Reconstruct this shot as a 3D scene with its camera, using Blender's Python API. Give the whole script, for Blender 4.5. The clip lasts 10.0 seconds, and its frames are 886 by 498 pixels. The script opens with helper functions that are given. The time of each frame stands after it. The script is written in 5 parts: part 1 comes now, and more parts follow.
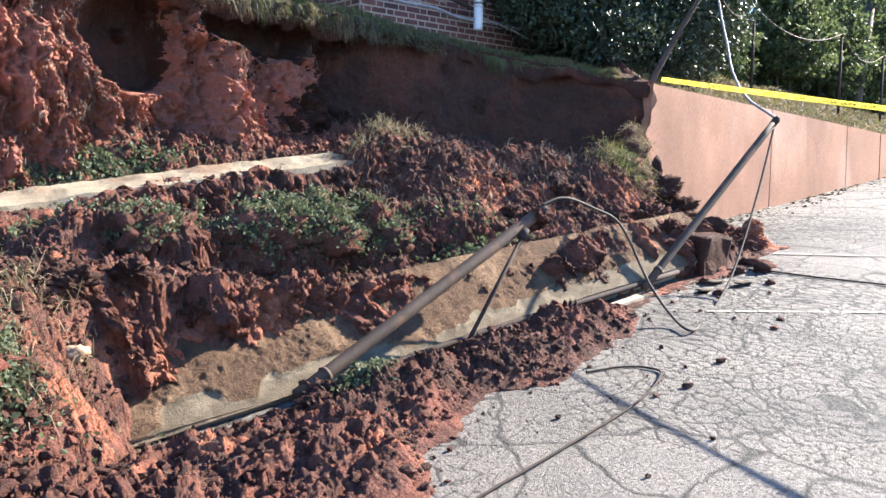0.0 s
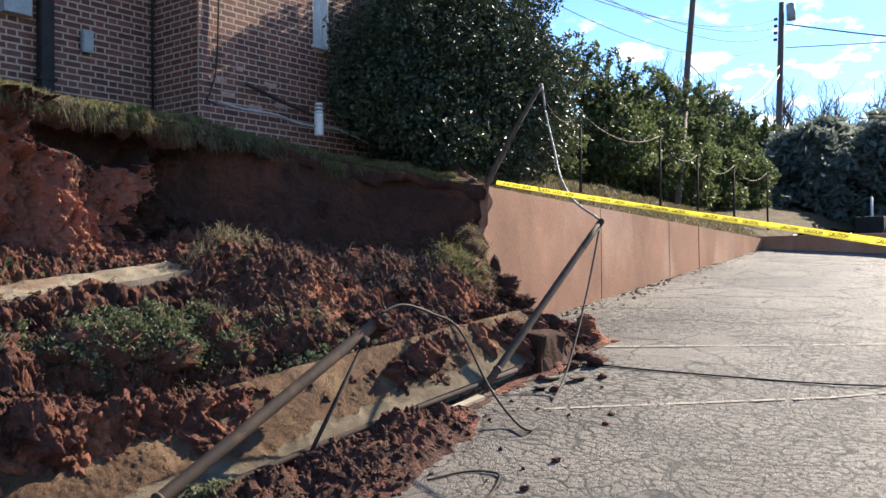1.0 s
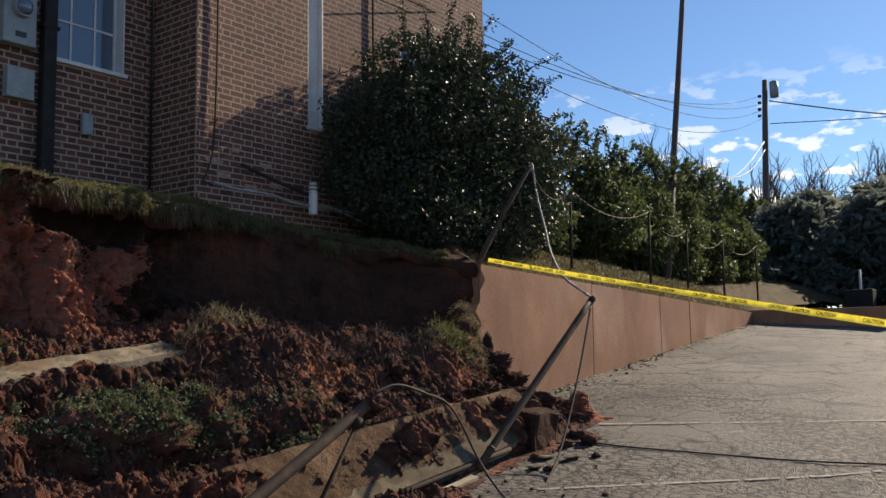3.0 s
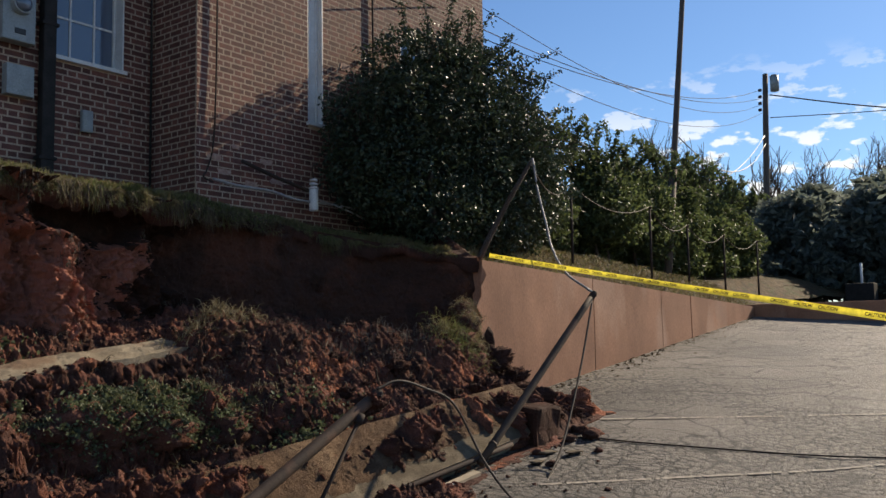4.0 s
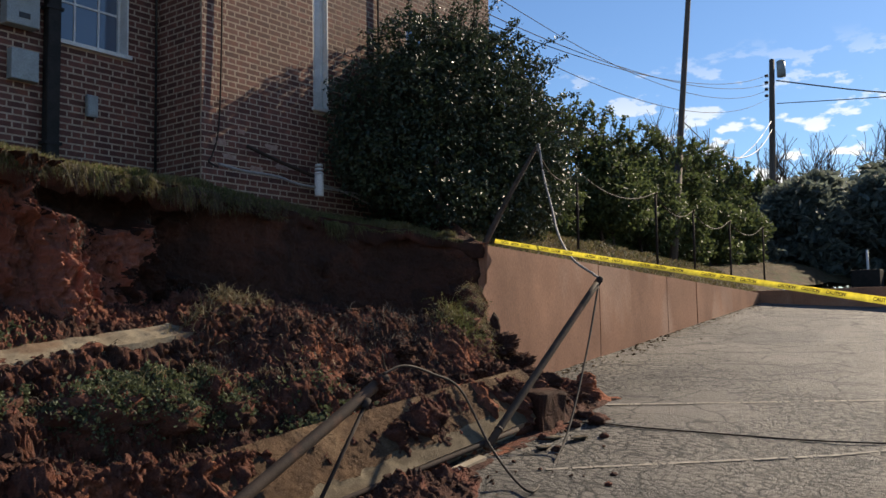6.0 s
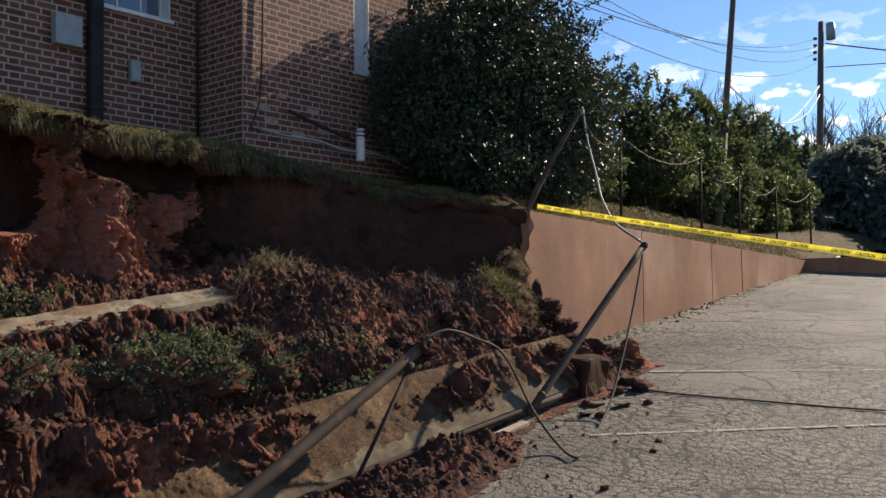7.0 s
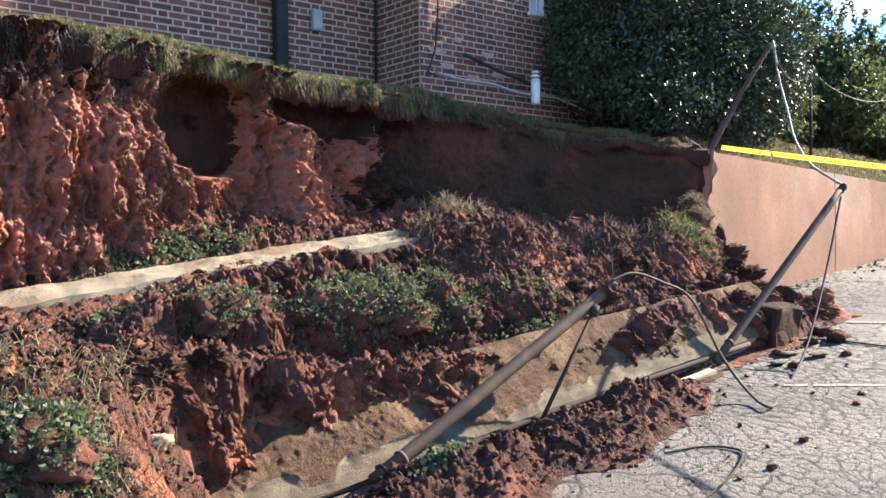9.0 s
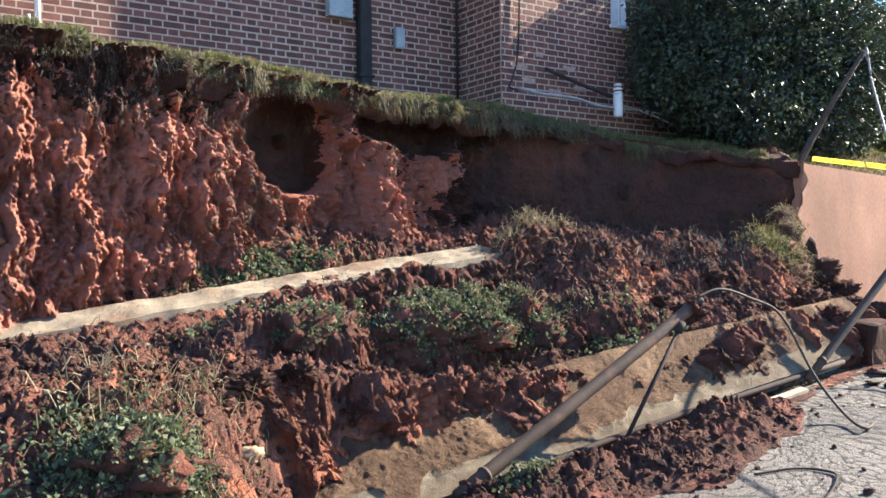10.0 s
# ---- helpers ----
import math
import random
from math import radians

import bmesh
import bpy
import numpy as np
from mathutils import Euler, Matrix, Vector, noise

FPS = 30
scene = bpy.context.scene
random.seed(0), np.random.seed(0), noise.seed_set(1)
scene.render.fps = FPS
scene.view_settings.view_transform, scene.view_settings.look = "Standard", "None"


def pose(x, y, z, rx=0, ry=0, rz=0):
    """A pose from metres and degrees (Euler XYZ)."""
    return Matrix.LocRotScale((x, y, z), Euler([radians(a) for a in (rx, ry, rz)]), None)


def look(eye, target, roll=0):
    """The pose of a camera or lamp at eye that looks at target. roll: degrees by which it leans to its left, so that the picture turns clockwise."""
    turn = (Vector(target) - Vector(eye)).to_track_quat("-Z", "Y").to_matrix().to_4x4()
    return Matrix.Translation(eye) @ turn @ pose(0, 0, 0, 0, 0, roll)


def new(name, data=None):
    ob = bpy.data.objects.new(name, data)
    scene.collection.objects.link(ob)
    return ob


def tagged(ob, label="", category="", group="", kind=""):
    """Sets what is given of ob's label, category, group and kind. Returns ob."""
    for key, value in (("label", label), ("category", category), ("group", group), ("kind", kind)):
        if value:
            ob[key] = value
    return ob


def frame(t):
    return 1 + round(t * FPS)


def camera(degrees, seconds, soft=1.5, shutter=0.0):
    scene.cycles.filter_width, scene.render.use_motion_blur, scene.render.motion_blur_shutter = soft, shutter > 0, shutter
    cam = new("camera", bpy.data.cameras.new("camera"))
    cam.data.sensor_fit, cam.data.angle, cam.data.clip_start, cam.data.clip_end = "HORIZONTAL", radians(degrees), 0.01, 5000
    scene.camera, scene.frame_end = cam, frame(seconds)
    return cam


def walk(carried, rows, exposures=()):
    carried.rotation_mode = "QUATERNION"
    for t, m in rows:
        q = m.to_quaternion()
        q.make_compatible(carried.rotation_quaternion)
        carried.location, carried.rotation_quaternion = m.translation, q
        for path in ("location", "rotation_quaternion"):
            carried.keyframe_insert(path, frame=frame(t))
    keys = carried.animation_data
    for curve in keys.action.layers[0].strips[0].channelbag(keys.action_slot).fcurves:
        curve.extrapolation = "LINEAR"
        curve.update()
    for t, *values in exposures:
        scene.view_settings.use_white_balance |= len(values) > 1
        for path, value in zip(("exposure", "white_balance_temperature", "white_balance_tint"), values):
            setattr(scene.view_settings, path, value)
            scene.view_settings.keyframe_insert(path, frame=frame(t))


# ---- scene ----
cam = camera(53.34, 10.0)
ROWS = [
    (0, 0.112, 0.05, -0.092, -42.88, -4.61, -0.55),
    (0.5, 0.146, 0.0, -0.05, -49.21, -2.31, 0.43),
    (1, 0.1, -0.106, 0.081, -52.44, 1.06, 0.63),
    (1.5, 0.05, -0.147, 0.125, -52.97, 4.85, 0.49),
    (2, 0.017, -0.168, 0.126, -53.01, 6.24, 0.56),
    (2.5, 0.015, -0.165, 0.142, -53.0, 6.0, 0.7),
    (4, 0.021, -0.148, 0.144, -52.9, 5.46, 1.12),
    (4.5, 0.025, -0.148, 0.141, -52.91, 5.35, 1.24),
    (5, 0.022, -0.14, 0.141, -52.92, 5.24, 1.24),
    (6.5, 0.042, -0.094, 0.122, -51.85, 3.76, 0.98),
    (7, 0.058, -0.043, 0.101, -50.14, 2.57, 0.82),
    (7.5, 0.042, 0.002, 0.05, -47.48, 1.26, 0.65),
    (8, 0.026, 0.066, 0.038, -44.34, -0.26, 0.56),
    (8.5, -0.009, 0.111, 0.034, -41.42, -0.91, 0.58),
    (9, -0.021, 0.146, 0.03, -39.78, -0.51, 0.59),
    (9.5, -0.013, 0.162, 0.021, -39.09, 0.08, 0.62),
    (10, -0.062, 0.125, 0.067, -34.58, 0.29, 0.72),
]
EXPOSURES = [(0.0, 2.45, 5900, 10), (0.5, 1.95, 6000, 10), (1.0, 1.55, 6400, 10), (1.5, 1.1, 6700, 10), (2.0, 0.65, 6900, 10), (2.5, 0.46, 7000, 10), (5.2, 0.46, 7000, 10), (6.5, 0.56, 7000, 10),
             (7.0, 0.7, 6900, 10), (7.5, 0.84, 6700, 10), (8.0, 1.3, 6500, 10), (8.5, 1.9, 6300, 10), (9.0, 2.25, 6200, 10), (10.0, 2.25, 6200, 10)]
walk(cam, [(t, pose(x, y, z, 90 + pitch, roll, yaw)) for t, x, y, z, yaw, pitch, roll in ROWS], EXPOSURES)

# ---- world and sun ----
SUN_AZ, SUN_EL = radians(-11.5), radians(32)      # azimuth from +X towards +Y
world = bpy.data.worlds.new("world")
scene.world = world
world.use_nodes = True
wn, wl = world.node_tree.nodes, world.node_tree.links
wn.clear()
sky = wn.new("ShaderNodeTexSky")
sky.sky_type, sky.sun_disc = "NISHITA", False
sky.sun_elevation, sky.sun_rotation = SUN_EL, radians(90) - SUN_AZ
sky.air_density, sky.dust_density, sky.ozone_density = 1.0, 0.15, 4.5
coord = wn.new("ShaderNodeTexCoord")
stretch = wn.new("ShaderNodeMapping")
stretch.inputs["Scale"].default_value = (4.4, 4.4, 10.5)
stretch.inputs["Location"].default_value = (1.3, 0.4, 0.25)
puff = wn.new("ShaderNodeTexNoise")
puff.inputs["Scale"].default_value, puff.inputs["Detail"].default_value, puff.inputs["Roughness"].default_value = 4.4, 10, 0.56
edge = wn.new("ShaderNodeValToRGB")
edge.color_ramp.elements[0].position, edge.color_ramp.elements[1].position = 0.548, 0.60
split = wn.new("ShaderNodeSeparateXYZ")
band = wn.new("ShaderNodeValToRGB")
band.color_ramp.elements[0].position, band.color_ramp.elements[0].color = 0.0, (1, 1, 1, 1)
band.color_ramp.elements[1].position, band.color_ramp.elements[1].color = 0.29, (0, 0, 0, 1)
mid = band.color_ramp.elements.new(0.16)
mid.color = (0.95, 0.95, 0.95, 1)
amount = wn.new("ShaderNodeMath")
amount.operation = "MULTIPLY"
mixc = wn.new("ShaderNodeMix")
mixc.data_type = "RGBA"
mixc.inputs["B"].default_value = (8.6, 8.8, 9.1, 1)
back = wn.new("ShaderNodeBackground")
back.inputs["Strength"].default_value = 0.1
wout = wn.new("ShaderNodeOutputWorld")
wl.new(coord.outputs["Generated"], stretch.inputs["Vector"])
wl.new(stretch.outputs["Vector"], puff.inputs["Vector"])
wl.new(puff.outputs["Fac"], edge.inputs["Fac"])
wl.new(coord.outputs["Generated"], split.inputs["Vector"])
wl.new(split.outputs["Z"], band.inputs["Fac"])
wl.new(edge.outputs["Color"], amount.inputs[0])
wl.new(band.outputs["Color"], amount.inputs[1])
wl.new(amount.outputs["Value"], mixc.inputs["Factor"])
tint = wn.new("ShaderNodeMix")
tint.data_type, tint.blend_type = "RGBA", "MULTIPLY"
tint.inputs["Factor"].default_value, tint.inputs["B"].default_value = 1.0, (0.70, 0.83, 0.97, 1)
wl.new(sky.outputs["Color"], tint.inputs["A"])
wl.new(tint.outputs["Result"], mixc.inputs["A"])
wl.new(mixc.outputs["Result"], back.inputs["Color"])
wl.new(back.outputs["Background"], wout.inputs["Surface"])
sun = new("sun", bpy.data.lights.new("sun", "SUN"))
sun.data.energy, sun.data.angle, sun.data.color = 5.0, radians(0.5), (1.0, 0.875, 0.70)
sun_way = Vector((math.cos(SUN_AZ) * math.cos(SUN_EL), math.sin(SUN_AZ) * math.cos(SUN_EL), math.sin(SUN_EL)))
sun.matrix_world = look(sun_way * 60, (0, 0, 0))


# ---- materials ----
def rough_material(name, base, second, scale=6.0, fine=60.0, rough=0.85, bump=0.4, third=None, streak=None, metal=0.0,
                   by_object=0.0, by_island=0.0, depth=0.02, lo=0.35, hi=0.65, gloss=0.4, grit=0.62):
    """Two colours mixed by a coarse noise, a fine grain over it, an optional third colour in patches."""
    m = bpy.data.materials.new(name)
    m.use_nodes = True
    n, l = m.node_tree.nodes, m.node_tree.links
    b = n["Principled BSDF"]
    b.inputs["Roughness"].default_value, b.inputs["Metallic"].default_value = rough, metal
    b.inputs["Specular IOR Level"].default_value = gloss
    geo = n.new("ShaderNodeNewGeometry")
    mp = n.new("ShaderNodeMapping")
    mp.inputs["Scale"].default_value = streak or (1, 1, 1)
    l.new(geo.outputs["Position"], mp.inputs["Vector"])

    def noise_at(s, detail=5, vec=mp):
        t = n.new("ShaderNodeTexNoise")
        t.inputs["Scale"].default_value, t.inputs["Detail"].default_value = s, detail
        l.new(vec.outputs["Vector"], t.inputs["Vector"])
        return t

    def mix(fac, a, c, mode="MIX"):
        x = n.new("ShaderNodeMix")
        x.data_type, x.blend_type = "RGBA", mode
        l.new(fac, x.inputs["Factor"])
        for sock, v in (("A", a), ("B", c)):
            if isinstance(v, tuple):
                x.inputs[sock].default_value = (*v, 1)
            else:
                l.new(v, x.inputs[sock])
        return x.outputs["Result"]

    def ramp(src, lo, hi):
        r = n.new("ShaderNodeMapRange")
        r.inputs["From Min"].default_value, r.inputs["From Max"].default_value = lo, hi
        l.new(src, r.inputs["Value"])
        return r.outputs["Result"]

    coarse, grain = noise_at(scale), noise_at(fine, 8)
    grain.inputs["Roughness"].default_value = 0.68
    col = mix(ramp(coarse.outputs["Fac"], lo, hi), base, second)
    if third:
        patch = noise_at(scale * 0.43, 6)
        col = mix(ramp(patch.outputs["Fac"], 0.54, 0.62), col, third)
    g = ramp(grain.outputs["Fac"], 0.25, 0.75)
    dark = mix(g, (grit, grit, grit), (1.8 - grit, 1.8 - grit, 1.8 - grit))
    x = n.new("ShaderNodeMix")
    x.data_type, x.blend_type = "RGBA", "MULTIPLY"
    x.inputs["Factor"].default_value = 1.0
    l.new(col, x.inputs["A"]), l.new(dark, x.inputs["B"])
    col = x.outputs["Result"]
    for amount_of, source in ((by_object, "object"), (by_island, "island")):
        if amount_of:
            if source == "object":
                rnd = n.new("ShaderNodeObjectInfo").outputs["Random"]
            else:
                rnd = geo.outputs["Random Per Island"]
            hsv = n.new("ShaderNodeHueSaturation")
            v = n.new("ShaderNodeMapRange")
            v.inputs["To Min"].default_value, v.inputs["To Max"].default_value = 1 - amount_of, 1 + amount_of
            l.new(rnd, v.inputs["Value"]), l.new(v.outputs["Result"], hsv.inputs["Value"]), l.new(col, hsv.inputs["Color"])
            col = hsv.outputs["Color"]
    l.new(col, b.inputs["Base Color"])
    if bump:
        bp = n.new("ShaderNodeBump")
        bp.inputs["Strength"].default_value, bp.inputs["Distance"].default_value = bump, depth
        add = n.new("ShaderNodeMath")
        add.operation = "ADD"
        l.new(coarse.outputs["Fac"], add.inputs[0]), l.new(grain.outputs["Fac"], add.inputs[1])
        l.new(add.outputs["Value"], bp.inputs["Height"]), l.new(bp.outputs["Normal"], b.inputs["Normal"])
    return m


RED_SOIL = rough_material("red_clay", (0.21, 0.084, 0.056), (0.10, 0.05, 0.038), 4.5, 48, 0.9, 1.0, third=(0.35, 0.135, 0.078), depth=0.035, gloss=0.16, grit=0.5)
DARK_SOIL = rough_material("dark_soil", (0.105, 0.048, 0.034), (0.06, 0.032, 0.024), 5, 60, 0.9, 1.0, third=(0.15, 0.06, 0.042), depth=0.025, by_island=0.4, gloss=0.16, grit=0.5)
# dark soil whose colour also carries the shade on the cut bank
SHADY_SOIL = rough_material("shaded_topsoil", (0.075, 0.036, 0.025), (0.05, 0.028, 0.021), 3, 30, 0.8, 0.9, third=(0.10, 0.042, 0.027), depth=0.03, gloss=0.1)
SCARP = rough_material("cut_clay", (0.46, 0.19, 0.128), (0.3, 0.118, 0.082), 2.0, 40, 0.85, 1.0, third=(0.2, 0.085, 0.057), streak=(1, 1, 0.45), depth=0.035, gloss=0.2)
ASPHALT = rough_material("old_asphalt", (0.138, 0.12, 0.102), (0.19, 0.167, 0.143), 0.8, 48, 0.66, 1.0, third=(0.112, 0.1, 0.088), depth=0.024, gloss=0.34, grit=0.3)


def add_cracks(m):
    """Dark dirt in the cracks, where the mesh carries them."""
    n, l = m.node_tree.nodes, m.node_tree.links
    b = n["Principled BSDF"]
    old = b.inputs["Base Color"].links[0].from_socket
    at = n.new("ShaderNodeAttribute")
    at.attribute_name = "crack"
    x = n.new("ShaderNodeMix")
    x.data_type = "RGBA"
    x.inputs["B"].default_value = (0.022, 0.02, 0.017, 1)
    l.new(at.outputs["Fac"], x.inputs["Factor"]), l.new(old, x.inputs["A"]), l.new(x.outputs["Result"], b.inputs["Base Color"])


add_cracks(ASPHALT)
CONCRETE = rough_material("old_concrete", (0.38, 0.315, 0.225), (0.27, 0.215, 0.15), 5, 80, 0.82, 0.35, third=(0.43, 0.37, 0.275), depth=0.008)
STAINED = rough_material("clay_stained_concrete", (0.145, 0.088, 0.052), (0.09, 0.055, 0.034), 5, 70, 0.9, 1.0, third=(0.2, 0.13, 0.078), depth=0.03, gloss=0.12)
WALL_FACE = rough_material("painted_retaining_wall", (0.42, 0.205, 0.118), (0.29, 0.138, 0.078), 1.5, 40, 0.8, 0.35, third=(0.45, 0.255, 0.165), streak=(1, 1, 0.5), depth=0.006, lo=0.35, hi=0.65)
DIRTY = rough_material("dirty_concrete", (0.15, 0.118, 0.078), (0.095, 0.072, 0.047), 7, 70, 0.88, 0.8, third=(0.19, 0.152, 0.102), depth=0.012, gloss=0.15)
BRICK = rough_material("red_brick", (0.165, 0.06, 0.042), (0.105, 0.043, 0.034), 9, 120, 0.82, 0.35, by_island=0.34, depth=0.004)
BRICK_ONE = rough_material("red_brick_single", (0.165, 0.06, 0.042), (0.105, 0.043, 0.034), 9, 120, 0.82, 0.35, by_object=0.34, depth=0.004)
WALK = rough_material("dirty_walkway", (0.3, 0.25, 0.175), (0.21, 0.168, 0.115), 4, 60, 0.9, 0.6, third=(0.2, 0.135, 0.088), depth=0.012, gloss=0.2)
MORTAR = rough_material("lime_mortar", (0.48, 0.37, 0.28), (0.38, 0.285, 0.21), 14, 150, 0.9, 0.3, depth=0.004, gloss=0.15)
PATCH = rough_material("pale_mortar_smear", (0.42, 0.30, 0.24), (0.33, 0.2, 0.16), 20, 120, 0.9, 0.3, depth=0.004)
WHITE = rough_material("white_paint", (0.78, 0.77, 0.74), (0.68, 0.67, 0.64), 6, 90, 0.5, 0.1, depth=0.003)
METER = rough_material("grey_enamel", (0.33, 0.36, 0.36), (0.27, 0.30, 0.30), 7, 80, 0.5, 0.1, depth=0.003)
PIPE = rough_material("dark_downpipe", (0.022, 0.021, 0.02), (0.034, 0.031, 0.029), 8, 60, 0.75, 0.2, depth=0.003, gloss=0.2)
STEEL = rough_material("weathered_post_steel", (0.09, 0.06, 0.041), (0.055, 0.038, 0.028), 5, 80, 0.75, 0.4, gloss=0.25, third=(0.14, 0.075, 0.047), metal=0.0, depth=0.004)
RUST = rough_material("dark_rusty_steel", (0.06, 0.042, 0.034), (0.035, 0.027, 0.024), 9, 90, 0.8, 0.3, metal=0.0, depth=0.004, gloss=0.15)
WIRE = rough_material("weathered_cable", (0.085, 0.066, 0.05), (0.055, 0.044, 0.036), 20, 120, 0.7, 0.2, depth=0.002, gloss=0.2)
PALE_WIRE = rough_material("pale_cable", (0.34, 0.33, 0.31), (0.24, 0.23, 0.22), 20, 120, 0.5, 0.1, depth=0.002)
WOOD = rough_material("tarred_pole_wood", (0.13, 0.10, 0.08), (0.085, 0.065, 0.052), 5, 60, 0.8, 0.5, streak=(4, 4, 0.4), depth=0.01)
BARK = rough_material("bark", (0.12, 0.09, 0.07), (0.075, 0.058, 0.045), 8, 60, 0.9, 0.8, streak=(2, 2, 0.5), depth=0.02)
LITTER = rough_material("leaf_litter", (0.13, 0.085, 0.042), (0.06, 0.042, 0.025), 5, 34, 0.8, 1.0, third=(0.07, 0.066, 0.028), depth=0.05, gloss=0.08, grit=0.4)
TURF = rough_material("turf", (0.075, 0.08, 0.03), (0.12, 0.095, 0.045), 3, 70, 0.95, 0.8, third=(0.09, 0.06, 0.04), depth=0.03)
GRASS = rough_material("grass_blade", (0.10, 0.13, 0.035), (0.20, 0.17, 0.075), 3, 40, 0.6, 0, by_island=0.4)
DRY_GRASS = rough_material("dry_grass_blade", (0.26, 0.21, 0.12), (0.16, 0.13, 0.07), 3, 40, 0.7, 0, by_island=0.4)
ROOT = rough_material("root", (0.15, 0.115, 0.085), (0.075, 0.056, 0.044), 6, 60, 0.85, 0, by_island=0.35)
LEAF = rough_material("holly_leaf", (0.034, 0.05, 0.028), (0.05, 0.072, 0.034), 2, 30, 0.44, 0, by_island=0.4, gloss=0.4)
HEDGE_LEAF = rough_material("hedge_leaf", (0.075, 0.10, 0.038), (0.11, 0.14, 0.055), 2, 30, 0.5, 0, by_island=0.45, gloss=0.35)
IVY = rough_material("ivy_leaf", (0.088, 0.105, 0.052), (0.125, 0.145, 0.078), 4, 30, 0.58, 0, by_island=0.45, gloss=0.3)
NEEDLE = rough_material("pine_foliage", (0.13, 0.155, 0.125), (0.17, 0.19, 0.155), 0.5, 20, 0.6, 0, by_island=0.4)
STONE = rough_material("pale_stone", (0.32, 0.22, 0.135), (0.24, 0.155, 0.095), 9, 60, 0.8, 0.4, depth=0.01)
STRIPE = rough_material("worn_white_line", (0.42, 0.37, 0.30), (0.22, 0.19, 0.15), 14, 70, 0.75, 0.1, depth=0.003)
TAPE_Y = rough_material("yellow_plastic", (0.88, 0.8, 0.17), (0.84, 0.75, 0.14), 2, 20, 0.55, 0)
BLACK = rough_material("black_print", (0.03, 0.03, 0.03), (0.04, 0.04, 0.04), 9, 40, 0.5, 0)


def glass_material():
    m = bpy.data.materials.new("window_glass")
    m.use_nodes = True
    b = m.node_tree.nodes["Principled BSDF"]
    b.inputs["Base Color"].default_value = (0.10, 0.13, 0.18, 1)
    b.inputs["Roughness"].default_value, b.inputs["Specular IOR Level"].default_value = 0.06, 1.0
    return m


GLASS = glass_material()


def add_translucency(m, share):
    """Thin leaves and plastic let light through."""
    n, l = m.node_tree.nodes, m.node_tree.links
    b, out = n["Principled BSDF"], n["Material Output"]
    t, mx = n.new("ShaderNodeBsdfTranslucent"), n.new("ShaderNodeMixShader")
    mx.inputs["Fac"].default_value = share
    l.new(b.inputs["Base Color"].links[0].from_socket, t.inputs["Color"])
    l.new(b.outputs["BSDF"], mx.inputs[1]), l.new(t.outputs["BSDF"], mx.inputs[2]), l.new(mx.outputs["Shader"], out.inputs["Surface"])


for m, share in ((LEAF, 0.2), (IVY, 0.35), (NEEDLE, 0.55), (GRASS, 0.35), (DRY_GRASS, 0.3), (TAPE_Y, 0.85), (HEDGE_LEAF, 0.5)):
    add_translucency(m, share)


def add_clearness(m, share):
    """Thin film that lets part of what is behind it through."""
    n, l = m.node_tree.nodes, m.node_tree.links
    out = n["Material Output"]
    t, mx = n.new("ShaderNodeBsdfTransparent"), n.new("ShaderNodeMixShader")
    mx.inputs["Fac"].default_value = share
    l.new(out.inputs["Surface"].links[0].from_socket, mx.inputs[1]), l.new(t.outputs["BSDF"], mx.inputs[2]), l.new(mx.outputs["Shader"], out.inputs["Surface"])


add_clearness(TAPE_Y, 0.22)


# ---- noise and mesh helpers ----
PERM = np.random.RandomState(7).permutation(4096)


def hash3(i, j, k):
    return PERM[(PERM[(PERM[i & 4095] + j) & 4095] + k) & 4095] / 4095.0


def vnoise(x, y, z=0.0, seed=0):
    x, y, z = np.broadcast_arrays(np.asarray(x, float), np.asarray(y, float), np.asarray(z, float))
    i, j, k = np.floor(x).astype(int), np.floor(y).astype(int), np.floor(z).astype(int)
    fx, fy, fz = x - i, y - j, z - k
    fx, fy, fz = (f * f * (3 - 2 * f) for f in (fx, fy, fz))
    out = 0
    for a in (0, 1):
        for b in (0, 1):
            for c in (0, 1):
                w = (fx if a else 1 - fx) * (fy if b else 1 - fy) * (fz if c else 1 - fz)
                out = out + w * hash3(i + a + 31 * seed, j + b, k + c)
    return out * 2 - 1


def fbm(x, y, z=0.0, octaves=4, seed=0, gain=0.5):
    out, amp = 0, 1.0
    for o in range(octaves):
        out = out + amp * vnoise(np.asarray(x) * 2 ** o + 17.3 * o, np.asarray(y) * 2 ** o + 9.1 * o, np.asarray(z) * 2 ** o, seed + o)
        amp *= gain
    return out


def worley(x, y, seed=0):
    """Distances to the nearest and second nearest point of a jittered lattice."""
    i, j = np.floor(x).astype(int), np.floor(y).astype(int)
    d1, d2 = np.full(x.shape, 9.0), np.full(x.shape, 9.0)
    for a in (-1, 0, 1):
        for b in (-1, 0, 1):
            px = i + a + hash3(i + a, j + b, np.full_like(i, 5 + seed))
            py = j + b + hash3(i + a, j + b, np.full_like(i, 77 + seed))
            d = np.hypot(px - x, py - y)
            d2 = np.minimum(d2, np.maximum(d, d1))
            d1 = np.minimum(d1, d)
    return d1, d2


def mesh_object(name, verts, faces, material, parent=None, label="", smooth=True, sharp=None):
    me = bpy.data.meshes.new(name)
    me.from_pydata([tuple(v) for v in verts], [], [tuple(int(i) for i in f) for f in faces])
    for m in (material if isinstance(material, (list, tuple)) else [material]):
        me.materials.append(m)
    if smooth:
        me.polygons.foreach_set("use_smooth", [True] * len(me.polygons))
    me.update()
    ob = new(name, me)
    if parent:
        ob.parent = parent
    if label:
        ob["label"] = label
    return ob


